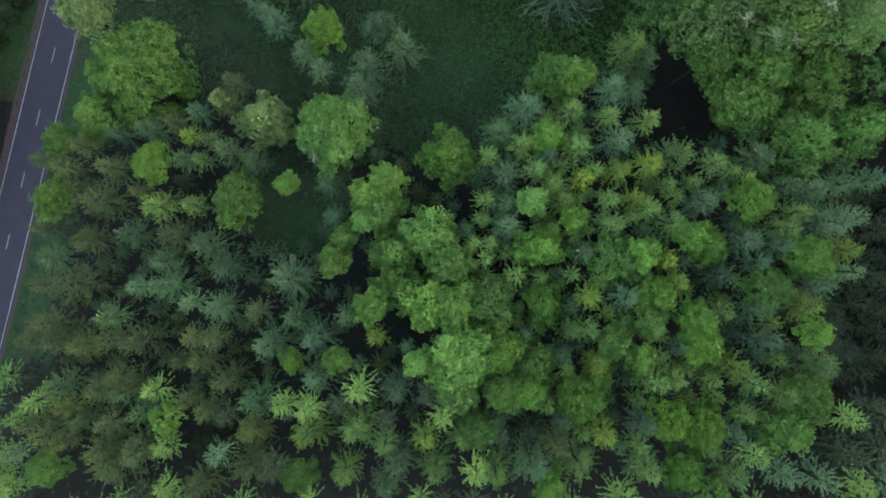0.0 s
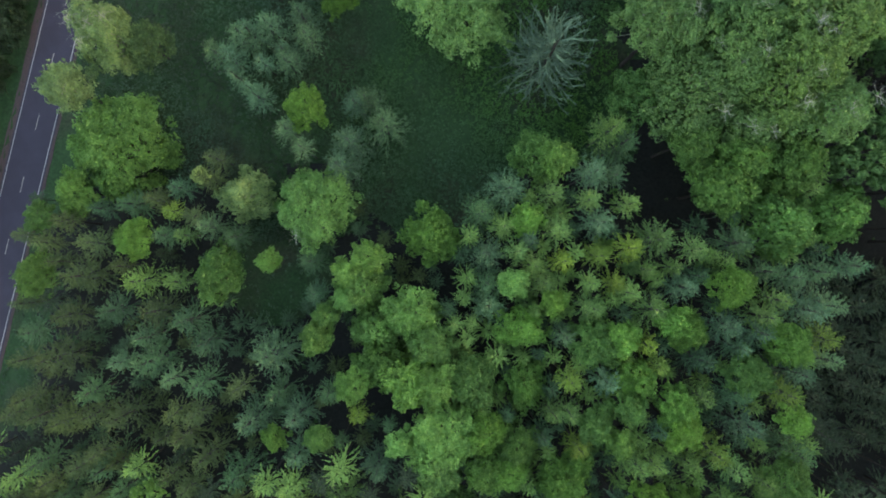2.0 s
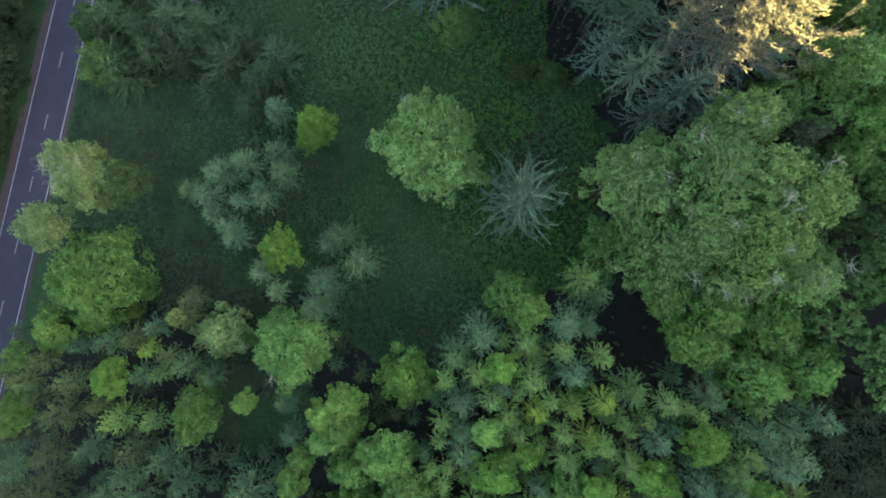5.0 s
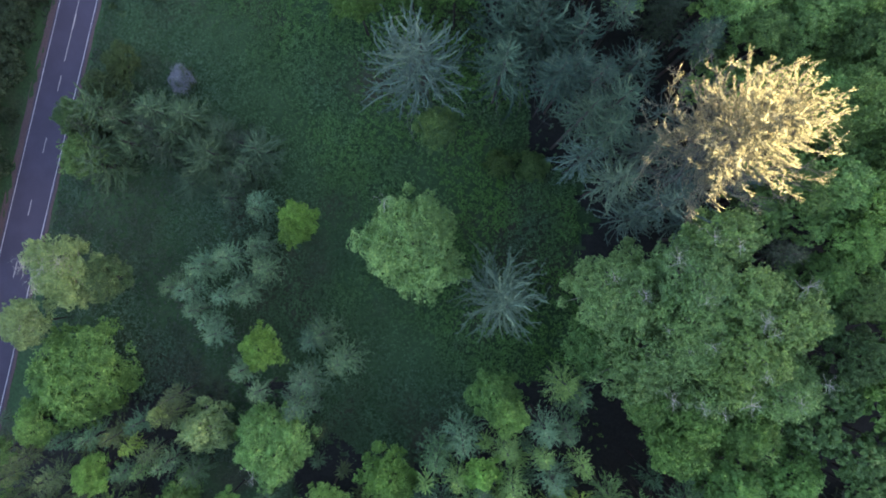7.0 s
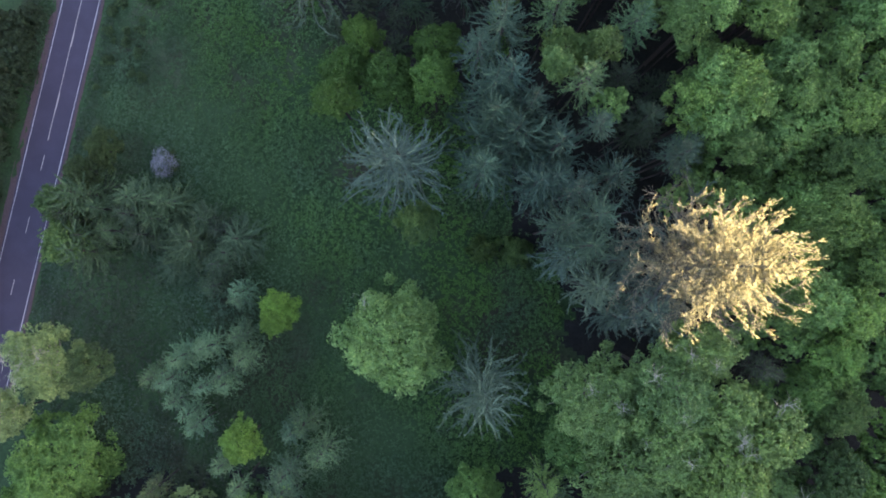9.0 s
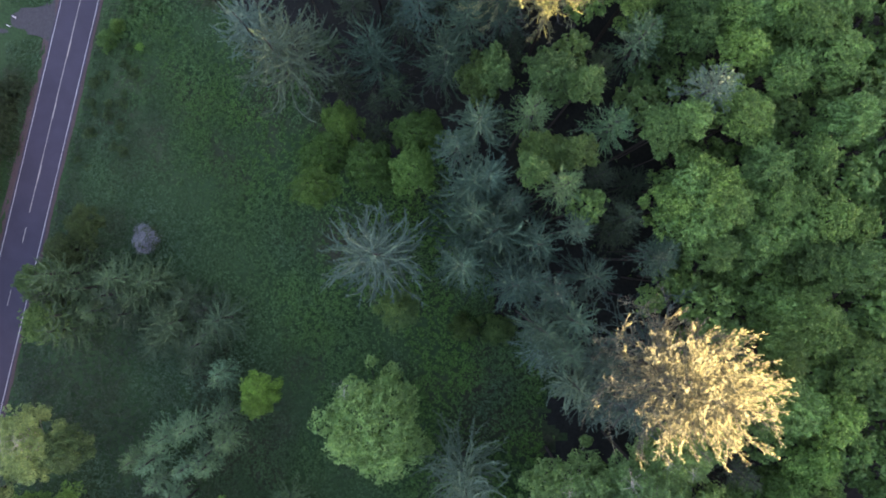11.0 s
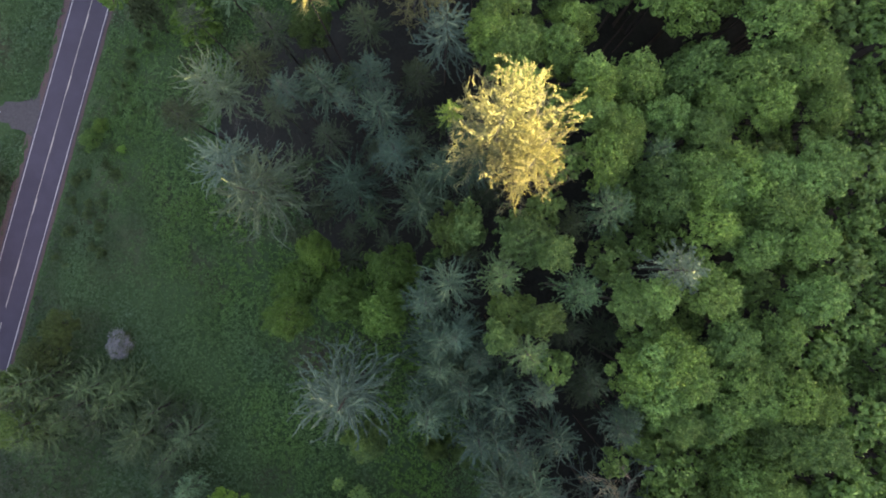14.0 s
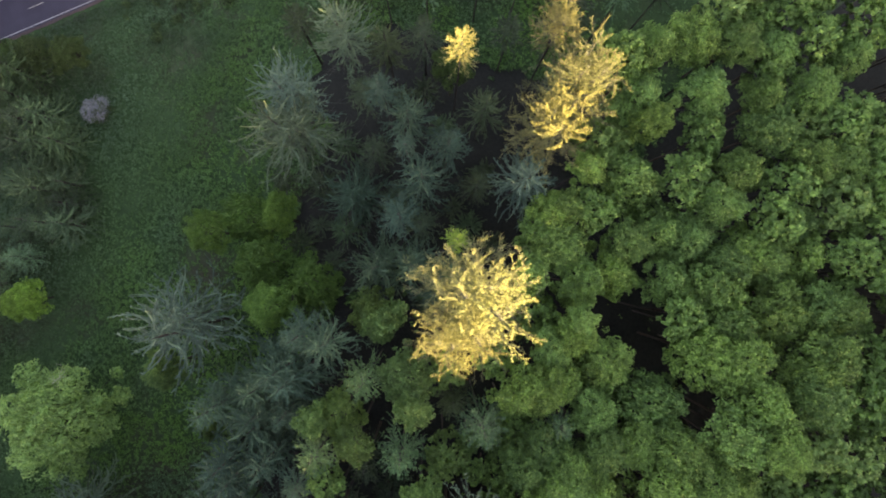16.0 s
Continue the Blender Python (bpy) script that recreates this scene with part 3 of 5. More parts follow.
spruce("teal", 9.9, 7.2, 21.4, 3.7)
broadleaf("fresh", 13.8, 7.5, 23.2, 2.8)
spruce("green", 18.2, 7.5, 24.1, 3.1)
spruce("blue", 10.0, 3.7, 22.4, 4.3)
broadleaf("bright", 19.5, 4.6, 24.4, 2.4)
broadleaf("bright", 15.4, 0.4, 23.5, 4.3)
spruce("teal", 3.8, 3.1, 18.9, 2.1)
spruce("teal", -19.0, 10.7, 16.5, 3.0)
broadleaf("fresh", -9.1, 10.9, 19.0, 3.6)
broadleaf("fresh", -12.6, 8.8, 18.5, 3.1)
broadleaf("fresh", -10.3, 6.7, 18.9, 4.8)
broadleaf("fresh", -2.2, 2.3, 21.1, 5.5)
broadleaf("fresh", -7.4, -0.1, 19.3, 5.1)
broadleaf("fresh", -13.0, 4.5, 17.6, 2.2)
spruce("teal", -18.0, 5.4, 16.7, 2.8)
broadleaf("mid", -16.2, 1.9, 17.9, 2.7)
broadleaf("mid", -17.7, -1.8, 17.7, 3.1)
broadleaf("fresh", 1.3, -2.3, 21.8, 4.4)
broadleaf("mid", -6.9, -6.1, 19.4, 5.4)
broadleaf("mid", -11.4, -9.0, 18.7, 3.8)
broadleaf("fresh", -2.2, -8.7, 21.1, 5.7)
broadleaf("fresh", 2.0, -8.5, 21.9, 4.2)
broadleaf("mid", 7.4, -7.9, 21.9, 5.3)
spruce("teal", -15.6, -10.9, 17.1, 2.9)
spruce("yellow", -10.9, -14.1, 18.0, 2.4)
broadleaf("fresh", 2.9, -17.6, 22.1, 7.0)
broadleaf("fresh", -3.9, -18.1, 20.9, 2.7)
broadleaf("fresh", 2.2, -21.8, 21.9, 5.0)
broadleaf("mid", -17.2, -18.0, 17.8, 2.7)
spruce("teal", -13.9, -18.9, 16.0, 1.8)
spruce("teal", -5.9, -15.9, 17.3, 1.8)
spruce("blue", -7.6, -22.5, 19.3, 4.1)
spruce("green", -14.3, -29.1, 18.3, 5.3)
spruce("yellow", -2.8, -30.0, 20.1, 3.0)
spruce("green", -9.4, -31.3, 19.0, 2.9)
spruce("green", 2.9, -29.7, 21.1, 3.3)
broadleaf("mid", 5.5, -28.4, 21.6, 3.9)
broadleaf("bright", 9.7, -16.1, 22.4, 3.9)
broadleaf("mid", 9.9, -22.1, 22.4, 4.0)
broadleaf("bright", 13.2, -21.9, 23.1, 3.4)
broadleaf("bright", 15.6, -8.6, 23.6, 4.2)
spruce("teal", 18.2, -16.1, 23.1, 3.1)
spruce("teal", 12.9, -13.3, 20.7, 1.8)
broadleaf("mid", 14.5, -17.6, 23.4, 3.8)
broadleaf("bright", 21.4, -22.4, 24.7, 5.1)
spruce("yellow", 22.0, -7.2, 24.9, 2.9)
spruce("green", 19.6, -12.3, 24.4, 2.8)
spruce("dark", 13.7, -28.8, 19.0, 4.4)
spruce("teal", 18.6, -26.2, 23.1, 3.0)
spruce("brown", 17.7, -29.9, 24.0, 3.5)
spruce("blue", 25.5, 24.1, 25.5, 3.5)
spruce("teal", 28.7, 23.7, 24.9, 2.9)
spruce("green", 30.7, 19.3, 26.2, 2.5)
spruce("green", 25.1, 20.0, 24.6, 2.4)
spruce("blue", 26.6, 16.6, 25.6, 3.5)
spruce("yellow", 30.8, 12.7, 26.2, 3.0)
spruce("yellow", 26.5, 11.6, 25.6, 2.9)
spruce("green", 34.9, 14.0, 26.8, 4.0)
spruce("green", 39.7, 12.6, 27.5, 2.7)
spruce("green", 37.1, 9.9, 25.8, 2.2)
spruce("green", 33.5, 9.5, 25.3, 2.2)
spruce("green", 25.1, 7.5, 24.6, 2.5)
spruce("yellow", 28.6, 7.5, 25.1, 2.5)
spruce("green", 30.7, 6.1, 26.2, 2.7)
spruce("blue", 38.3, 6.9, 27.3, 3.5)
spruce("teal", 40.9, 8.6, 25.7, 2.5)
broadleaf("bright", 44.9, 6.9, 28.5, 3.8)
spruce("teal", 46.0, 13.5, 27.5, 3.9)
spruce("teal", 49.8, 9.3, 28.4, 2.8)
spruce("green", 34.0, 3.7, 26.7, 3.6)
spruce("green", 25.3, 3.8, 25.5, 3.3)
broadleaf("bright", 37.0, 2.1, 27.1, 3.1)
spruce("blue", 44.0, 1.3, 28.2, 3.6)
spruce("green", 50.6, 5.3, 29.7, 2.8)
spruce("green", 48.9, 2.9, 29.3, 3.3)
spruce("blue", 55.5, 3.7, 30.0, 4.0)
spruce("blue", 58.1, 4.5, 30.0, 3.2)
spruce("teal", 53.2, 8.5, 29.0, 3.2)
spruce("teal", 57.1, 9.3, 29.0, 2.8)
spruce("teal", 62.0, 10.1, 29.0, 2.6)
broadleaf("mid", 44.5, 21.5, 28.3, 5.2)
broadleaf("mid", 52.7, 16.4, 30.0, 5.8)
broadleaf("mid", 47.0, 26.2, 28.9, 5.2)
broadleaf("mid", 60.6, 17.4, 30.0, 5.8)
broadleaf("mid", 54.1, 25.2, 30.0, 4.9)
broadleaf("mid", 40.1, 29.0, 27.5, 4.6)
broadleaf("mid", 26.1, -1.7, 25.6, 4.7)
broadleaf("bright", 29.5, -0.8, 26.1, 3.0)
spruce("blue", 21.2, -0.5, 24.7, 2.7)
spruce("blue", 27.4, -7.1, 25.7, 3.5)
broadleaf("bright", 31.5, -7.0, 26.3, 4.0)
spruce("yellow", 33.1, -1.6, 26.5, 2.7)
spruce("yellow", 34.9, -4.9, 26.0, 2.4)
broadleaf("bright", 38.9, 0.5, 27.4, 3.5)
spruce("teal", 41.2, -3.8, 26.6, 4.0)
spruce("blue", 48.2, 0.6, 29.2, 3.1)
spruce("blue", 45.9, -1.9, 27.8, 2.4)
broadleaf("bright", 52.3, -1.0, 30.0, 4.0)
spruce("yellow", 57.1, -0.2, 30.0, 2.9)
spruce("blue", 53.4, -5.1, 30.0, 3.8)
spruce("blue", 57.7, -3.3, 30.0, 2.6)
broadleaf("mid", 47.3, -5.8, 29.0, 3.9)
spruce("teal", 45.8, -8.5, 27.5, 3.3)
spruce("yellow", 51.7, -8.1, 29.9, 3.3)
broadleaf("bright", 52.8, -11.9, 30.0, 2.7)
spruce("blue", 46.9, -13.1, 28.8, 3.9)
broadleaf("bright", 37.4, -10.9, 27.2, 3.8)
spruce("green", 40.8, -9.2, 27.6, 2.7)
broadleaf("bright", 38.2, -14.1, 27.3, 3.8)
spruce("blue", 35.0, -14.5, 25.5, 2.2)
broadleaf("mid", 30.6, -11.0, 26.2, 3.0)
broadleaf("mid", 29.0, -16.0, 26.0, 3.0)
broadleaf("mid", 25.6, -13.7, 25.5, 3.3)
spruce("green", 22.0, -12.2, 24.9, 2.7)
spruce("yellow", 23.3, -17.2, 25.1, 2.9)
spruce("green", 31.7, -19.5, 26.3, 3.8)
spruce("green", 34.0, -19.1, 26.7, 2.9)
spruce("yellow", 42.6, -17.4, 27.9, 3.9)
spruce("green", 45.2, -19.5, 28.5, 3.0)
spruce("green", 39.5, -19.2, 26.6, 2.4)
spruce("blue", 30.0, -26.0, 26.1, 3.0)
spruce("yellow", 24.4, -27.9, 25.4, 3.1)
broadleaf("bright", 33.8, -25.7, 26.7, 4.0)
broadleaf("bright", 38.5, -26.3, 27.3, 4.0)
spruce("blue", 42.3, -26.9, 27.9, 2.8)
spruce("green", 44.0, -24.1, 27.4, 2.3)
broadleaf("mid", 49.8, -26.3, 29.5, 4.1)
broadleaf("mid", 52.4, -21.5, 30.0, 4.6)
spruce("green", 48.8, -20.9, 29.3, 2.9)
spruce("teal", 54.0, -17.1, 29.0, 3.7)
spruce("dark", 60.1, -15.5, 26.0, 4.0)
broadleaf("mid", -52.5, 30.9, 15.9, 9.7)
broadleaf("bright", -19.6, 35.7, 18.0, 4.0)
spruce("blue", -12.5, 30.4, 18.4, 3.9)
spruce("blue", -6.7, 33.4, 17.5, 4.3)
broadleaf("mid", 18.4, 27.4, 19.2, 5.0)
road_tree = broadleaf("pale", -53.6, 48.5, 17.3, 6.8)
broadleaf("pale", -60.2, 39.9, 15.8, 4.7)
spruce("blue", -35.3, 45.9, 14.7, 3.2)
spruce("blue", -29.9, 49.7, 14.0, 3.3)
spruce("blue", -23.4, 44.5, 14.0, 2.8)
broadleaf("bright", -14.9, 55.5, 13.8, 3.5)
meadow_tree = broadleaf("lone", 5.4, 52.2, 22.3, 9.4)
spruce("grey", 19.8, 43.1, 25.0, 8.6)
broadleaf("light", 34.7, 45.3, 32.7, 7.1)
broadleaf("light", 44.7, 47.9, 36.9, 6.7)
broadleaf("light", 40.6, 35.5, 33.0, 8.6)
broadleaf("light", 50.3, 37.1, 37.7, 8.1)
broadleaf("light", 56.0, 42.0, 37.9, 5.9)
broadleaf("mid", 34.3, 36.4, 24.8, 5.8)
broadleaf("mid", 47.0, 24.2, 25.3, 6.8)
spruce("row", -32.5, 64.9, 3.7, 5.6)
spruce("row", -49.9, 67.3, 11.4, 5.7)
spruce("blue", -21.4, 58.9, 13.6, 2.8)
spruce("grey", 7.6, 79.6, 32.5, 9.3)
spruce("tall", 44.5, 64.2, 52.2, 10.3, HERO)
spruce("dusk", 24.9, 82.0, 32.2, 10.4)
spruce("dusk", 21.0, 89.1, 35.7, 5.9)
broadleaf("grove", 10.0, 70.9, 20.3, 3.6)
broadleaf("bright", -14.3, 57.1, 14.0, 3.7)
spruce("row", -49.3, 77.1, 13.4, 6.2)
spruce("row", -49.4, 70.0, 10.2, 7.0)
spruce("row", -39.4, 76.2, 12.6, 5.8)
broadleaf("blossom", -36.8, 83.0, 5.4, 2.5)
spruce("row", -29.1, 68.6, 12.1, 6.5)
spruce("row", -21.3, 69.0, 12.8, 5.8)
spruce("dark", 40.8, 82.4, 32.6, 3.7)
broadleaf("wood", 50.5, 85.2, 38.7, 6.9)
broadleaf("wood", 60.3, 85.9, 38.3, 6.1)
broadleaf("wood", 62.8, 69.8, 39.0, 6.0)
broadleaf("wood", 61.6, 59.4, 38.4, 5.2)
spruce("dark", 55.3, 50.4, 37.5, 3.0)
broadleaf("mid", 61.9, 47.3, 35.5, 4.3)
spruce("dusk", 33.8, 70.7, 39.0, 4.7)
spruce("blue", -31.1, 48.9, 14.4, 3.7)
spruce("blue", -21.1, 60.0, 13.3, 2.8)
spruce("dusk", 45.8, 79.7, 36.4, 2.9)
spruce("blue", -9.9, 37.8, 15.2, 3.7)
spruce("grey", -10.9, 112.4, 31.2, 6.6)
spruce("grey", -6.8, 108.9, 31.1, 8.2)
spruce("dusk", 6.2, 111.9, 25.7, 6.7)
spruce("dusk", 17.6, 107.6, 30.7, 6.3)
broadleaf("grove", 22.1, 103.8, 33.0, 3.5)
broadleaf("grove", 31.7, 102.9, 37.2, 4.2)
spruce("teal", 28.8, 98.0, 38.4, 3.8)
spruce("dusk", 21.9, 96.7, 36.8, 4.9)
spruce("dusk", 22.9, 89.7, 37.3, 4.7)
broadleaf("grove", 30.4, 92.8, 36.0, 3.8)
spruce("teal", 32.2, 88.0, 40.2, 3.7)
spruce("dusk", 24.0, 82.8, 33.1, 6.1)
spruce("dusk", 29.6, 80.7, 35.3, 6.0)
spruce("teal", 39.3, 96.0, 37.8, 4.3)
spruce("teal", 42.5, 106.9, 41.1, 4.1)
spruce("grey", 49.9, 99.2, 43.8, 4.0)
spruce("dark", 41.4, 84.0, 34.9, 4.0)
spruce("dusk", 44.6, 78.4, 38.0, 3.4)
spruce("dusk", 36.7, 76.2, 35.7, 4.5)
broadleaf("grove", 9.4, 71.2, 21.5, 3.5)
broadleaf("olive", -1.1, 95.9, 22.1, 4.8)
broadleaf("olive", 5.6, 93.4, 23.7, 4.7)
broadleaf("olive", 13.3, 98.1, 23.3, 4.7)
broadleaf("wood", 50.2, 89.5, 37.9, 5.2)
broadleaf("wood", 50.0, 111.7, 36.4, 4.5)
broadleaf("wood", 56.8, 110.0, 39.4, 4.3)
broadleaf("wood", 62.3, 108.0, 41.4, 4.2)
broadleaf("wood", 60.3, 102.2, 40.2, 4.2)
broadleaf("wood", 66.1, 103.8, 41.7, 4.1)
broadleaf("wood", 50.8, 87.4, 39.5, 5.1)
broadleaf("wood", 58.3, 90.1, 38.4, 4.3)
broadleaf("wood", 64.7, 91.4, 39.2, 4.3)
broadleaf("wood", 58.5, 81.6, 37.7, 4.4)
broadleaf("wood", 66.0, 83.0, 39.2, 4.3)
broadleaf("wood", 63.8, 74.7, 34.1, 5.5)
broadleaf("wood", 69.3, 77.6, 39.1, 4.3)
spruce("grey", -14.0, 124.5, 30.6, 6.3)
spruce("dusk", 3.2, 124.5, 31.4, 4.9)
spruce("dusk", 9.9, 126.5, 30.2, 4.0)
spruce("dusk", 11.6, 120.5, 33.5, 5.6)
spruce("yellow", 21.6, 118.7, 38.7, 2.1)
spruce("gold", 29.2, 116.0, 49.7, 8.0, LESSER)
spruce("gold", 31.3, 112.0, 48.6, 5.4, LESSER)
broadleaf("wood", 28.8, 129.4, 34.4, 4.6)
broadleaf("wood", 39.9, 125.0, 37.2, 2.6)
broadleaf("wood", 46.5, 124.6, 34.8, 4.6)
broadleaf("wood", 55.1, 126.0, 35.6, 5.9)
broadleaf("wood", 67.4, 126.6, 38.8, 6.1)
spruce("gold", 14.9, 144.2, 44.3, 5.8, LESSER)
spruce("gold", 17.7, 138.5, 41.2, 6.1, LESSER)
broadleaf("wood", 29.1, 142.8, 35.5, 5.4)
broadleaf("wood", 37.7, 141.9, 33.7, 5.1)
broadleaf("wood", 39.2, 150.4, 35.0, 4.5)
broadleaf("wood", 50.4, 142.3, 34.6, 5.5)
broadleaf("wood", 52.4, 155.6, 34.2, 5.5)
broadleaf("wood", 56.7, 138.5, 38.1, 5.2)
broadleaf("wood", 63.5, 131.9, 40.4, 4.9)
spruce("brown", -56.7, -36.5, 13.3, 7.2)
broadleaf("mid", -68.0, -37.5, 12.8, 4.1)
spruce("brown", -41.3, -39.9, 14.4, 4.3)
spruce("brown", -32.5, -36.2, 15.5, 5.1)
broadleaf("mid", -24.0, -37.6, 16.0, 3.6)
spruce("green", -16.1, -36.7, 17.7, 3.5)
spruce("blue", -7.4, -34.4, 19.0, 4.7)
spruce("green", -1.2, -35.7, 19.1, 3.7)
spruce("blue", 14.3, -34.0, 21.5, 5.2)
spruce("green", 20.8, -32.8, 23.4, 5.1)
spruce("green", 30.8, -33.1, 26.0, 3.5)
broadleaf("bright", 36.4, -33.4, 25.7, 3.7)
broadleaf("bright", 16.7, -36.6, 21.8, 2.9)
spruce("green", 8.4, -35.7, 20.4, 3.7)
spruce("green", 42.9, -33.4, 26.3, 4.0)
spruce("blue", -9.2, -38.0, 19.0, 3.5)
spruce("brown", -36.1, 24.5, 16.4, 3.0)
spruce("blue", -22.6, 32.3, 17.8, 2.9)
spruce("blue", -13.9, 26.3, 18.7, 4.0)
spruce("blue", -11.6, 36.9, 16.0, 3.2)
spruce("blue", -27.8, 38.0, 15.5, 3.2)
spruce("blue", -19.7, 29.0, 18.6, 2.4)
spruce("teal", 30.5, 28.9, 24.0, 4.6)
spruce("blue", -27.2, 44.1, 14.2, 2.3)
spruce("blue", -31.8, 41.8, 14.4, 2.6)
broadleaf("light", 56.6, 32.4, 34.6, 6.5)
broadleaf("light", 47.4, 30.4, 31.0, 5.6)
broadleaf("light", 50.6, 44.9, 37.4, 5.6)
broadleaf("light", 40.0, 43.1, 32.6, 5.9)
broadleaf("light", 48.1, 52.9, 36.9, 5.2)
spruce("green", 28.5, 30.8, 24.9, 3.8)
broadleaf("grove", 65.2, 79.0, 37.6, 4.2)
broadleaf("mid", 64.7, 51.7, 36.7, 4.6)
broadleaf("grove", 65.8, 44.5, 36.4, 4.3)
broadleaf("grove", 64.9, 36.3, 37.0, 4.6)
broadleaf("grove", 60.5, 66.4, 38.1, 3.5)
spruce("blue", -20.1, 48.8, 14.1, 3.3)
spruce("dusk", 28.6, 75.8, 35.7, 5.0)
spruce("dusk", 32.7, 66.7, 38.8, 4.3)
spruce("dusk", 19.4, 77.9, 33.5, 5.1)
spruce("dusk", 26.6, 75.3, 34.8, 5.0)
broadleaf("grove", 20.3, 66.8, 9.3, 2.9)
broadleaf("grove", 26.1, 66.3, 9.3, 3.4)
spruce("row", -43.8, 70.7, 11.6, 3.9)
spruce("row", -34.4, 75.5, 11.2, 5.0)
broadleaf("grove", -53.6, 75.5, 11.7, 4.6)
spruce("brown", -34.6, 27.7, 17.0, 2.6)
broadleaf("wood", 57.7, 58.8, 38.0, 3.9)
broadleaf("wood", 56.7, 80.4, 38.0, 4.8)
spruce("row", -36.5, 72.7, 10.7, 5.2)
spruce("row", -25.2, 64.7, 12.9, 4.0)
spruce("row", -34.9, 64.2, 5.7, 4.3)
spruce("row", -45.4, 74.5, 12.2, 4.5)
spruce("dark", -38.9, 69.9, 9.8, 4.7)
spruce("dark", -24.6, 70.5, 11.8, 4.1)
spruce("row", -27.7, 72.5, 11.1, 4.6)
spruce("blue", -33.0, 45.3, 14.5, 3.5)
spruce("blue", -23.8, 46.0, 14.2, 3.5)
spruce("blue", -29.4, 39.6, 14.3, 2.8)
spruce("blue", -21.1, 52.5, 13.9, 3.5)
spruce("blue", -26.6, 50.7, 14.1, 3.3)
spruce("dark", -40.5, 73.4, 12.4, 4.0)
spruce("row", -32.2, 69.8, 9.8, 5.0)
spruce("row", -23.3, 66.6, 12.9, 4.1)
spruce("dark", -51.3, 73.6, 11.8, 4.1)
spruce("row", -26.8, 61.0, 11.0, 3.5)
broadleaf("grove", 24.2, 104.3, 33.6, 3.3)
broadleaf("grove", 35.4, 101.2, 37.9, 2.9)
broadleaf("grove", 34.2, 92.5, 38.0, 2.9)
broadleaf("grove", 28.6, 90.1, 37.9, 2.5)
spruce("dusk", 34.5, 82.7, 36.4, 2.9)
broadleaf("olive", -2.7, 90.3, 23.7, 4.0)
broadleaf("olive", 12.6, 91.7, 28.2, 4.0)
broadleaf("olive", 1.6, 99.9, 23.7, 3.6)
spruce("dusk", 18.9, 93.9, 35.1, 4.0)
spruce("dusk", 21.0, 85.1, 34.9, 4.2)
spruce("dusk", 26.1, 86.5, 34.9, 3.6)
spruce("dusk", 31.4, 74.2, 37.1, 3.9)
spruce("dusk", 29.7, 69.4, 38.0, 4.3)
broadleaf("wood", 54.4, 111.6, 38.8, 4.3)
broadleaf("wood", 55.4, 104.7, 40.6, 4.2)
broadleaf("wood", 59.7, 109.5, 40.5, 5.1)
broadleaf("wood", 66.0, 110.5, 41.1, 4.2)
broadleaf("wood", 44.9, 94.9, 39.3, 3.4)
broadleaf("wood", 47.8, 96.0, 40.7, 2.9)
broadleaf("wood", 54.7, 96.6, 40.4, 4.2)
broadleaf("wood", 68.6, 95.9, 39.9, 4.3)
broadleaf("wood", 53.3, 85.2, 38.7, 4.3)
broadleaf("wood", 47.2, 85.3, 38.3, 4.2)
broadleaf("wood", 62.6, 82.3, 38.1, 4.4)
broadleaf("wood", 69.2, 82.2, 38.6, 3.9)
broadleaf("wood", 52.3, 79.6, 37.5, 3.5)
broadleaf("wood", 67.3, 77.4, 38.1, 3.9)
broadleaf("wood", 60.7, 71.8, 37.4, 5.3)
broadleaf("wood", 65.0, 68.4, 38.2, 5.2)
broadleaf("wood", 70.0, 64.8, 37.9, 5.2)
broadleaf("wood", 67.1, 57.9, 37.9, 5.2)
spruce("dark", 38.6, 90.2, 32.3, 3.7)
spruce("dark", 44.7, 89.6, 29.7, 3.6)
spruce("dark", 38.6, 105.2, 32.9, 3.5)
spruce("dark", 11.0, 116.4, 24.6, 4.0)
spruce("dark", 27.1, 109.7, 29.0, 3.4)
spruce("dusk", 20.6, 112.0, 33.7, 4.6)
spruce("dusk", 13.9, 114.9, 32.3, 4.1)
spruce("dark", -19.1, 120.5, 26.1, 4.0)
spruce("dusk", -1.8, 123.4, 32.5, 3.2)
spruce("dusk", 6.9, 121.3, 34.2, 2.2)
spruce("grey", 20.7, 131.4, 35.9, 5.9)
broadleaf("grove", -0.4, 135.4, 23.3, 3.6)
spruce("dark", 8.9, 134.1, 29.6, 4.3)
broadleaf("wood", 36.2, 128.7, 34.8, 4.1)
broadleaf("wood", 37.8, 133.2, 33.8, 4.2)
broadleaf("wood", 69.7, 120.2, 39.5, 3.8)
broadleaf("wood", 62.5, 120.9, 38.9, 4.3)
broadleaf("wood", 50.5, 119.2, 36.1, 4.0)
broadleaf("wood", 43.8, 115.9, 37.2, 3.7)
spruce("teal", 48.8, 114.7, 37.5, 2.4)
broadleaf("wood", 55.2, 117.0, 37.0, 4.0)
broadleaf("wood", 58.8, 112.4, 39.6, 4.3)
broadleaf("wood", 55.0, 109.9, 39.2, 3.6)
broadleaf("wood", 62.2, 110.9, 40.9, 4.2)
broadleaf("wood", 50.5, 108.2, 38.3, 3.9)
broadleaf("wood", 68.8, 112.4, 41.0, 4.2)
broadleaf("wood", 57.4, 121.4, 36.5, 4.0)
broadleaf("wood", 40.6, 119.8, 35.6, 3.4)
spruce("dark", 16.3, 116.5, 27.8, 3.7)
spruce("dark", 16.9, 126.4, 29.7, 3.3)
broadleaf("wood", 31.1, 124.0, 35.3, 3.2)
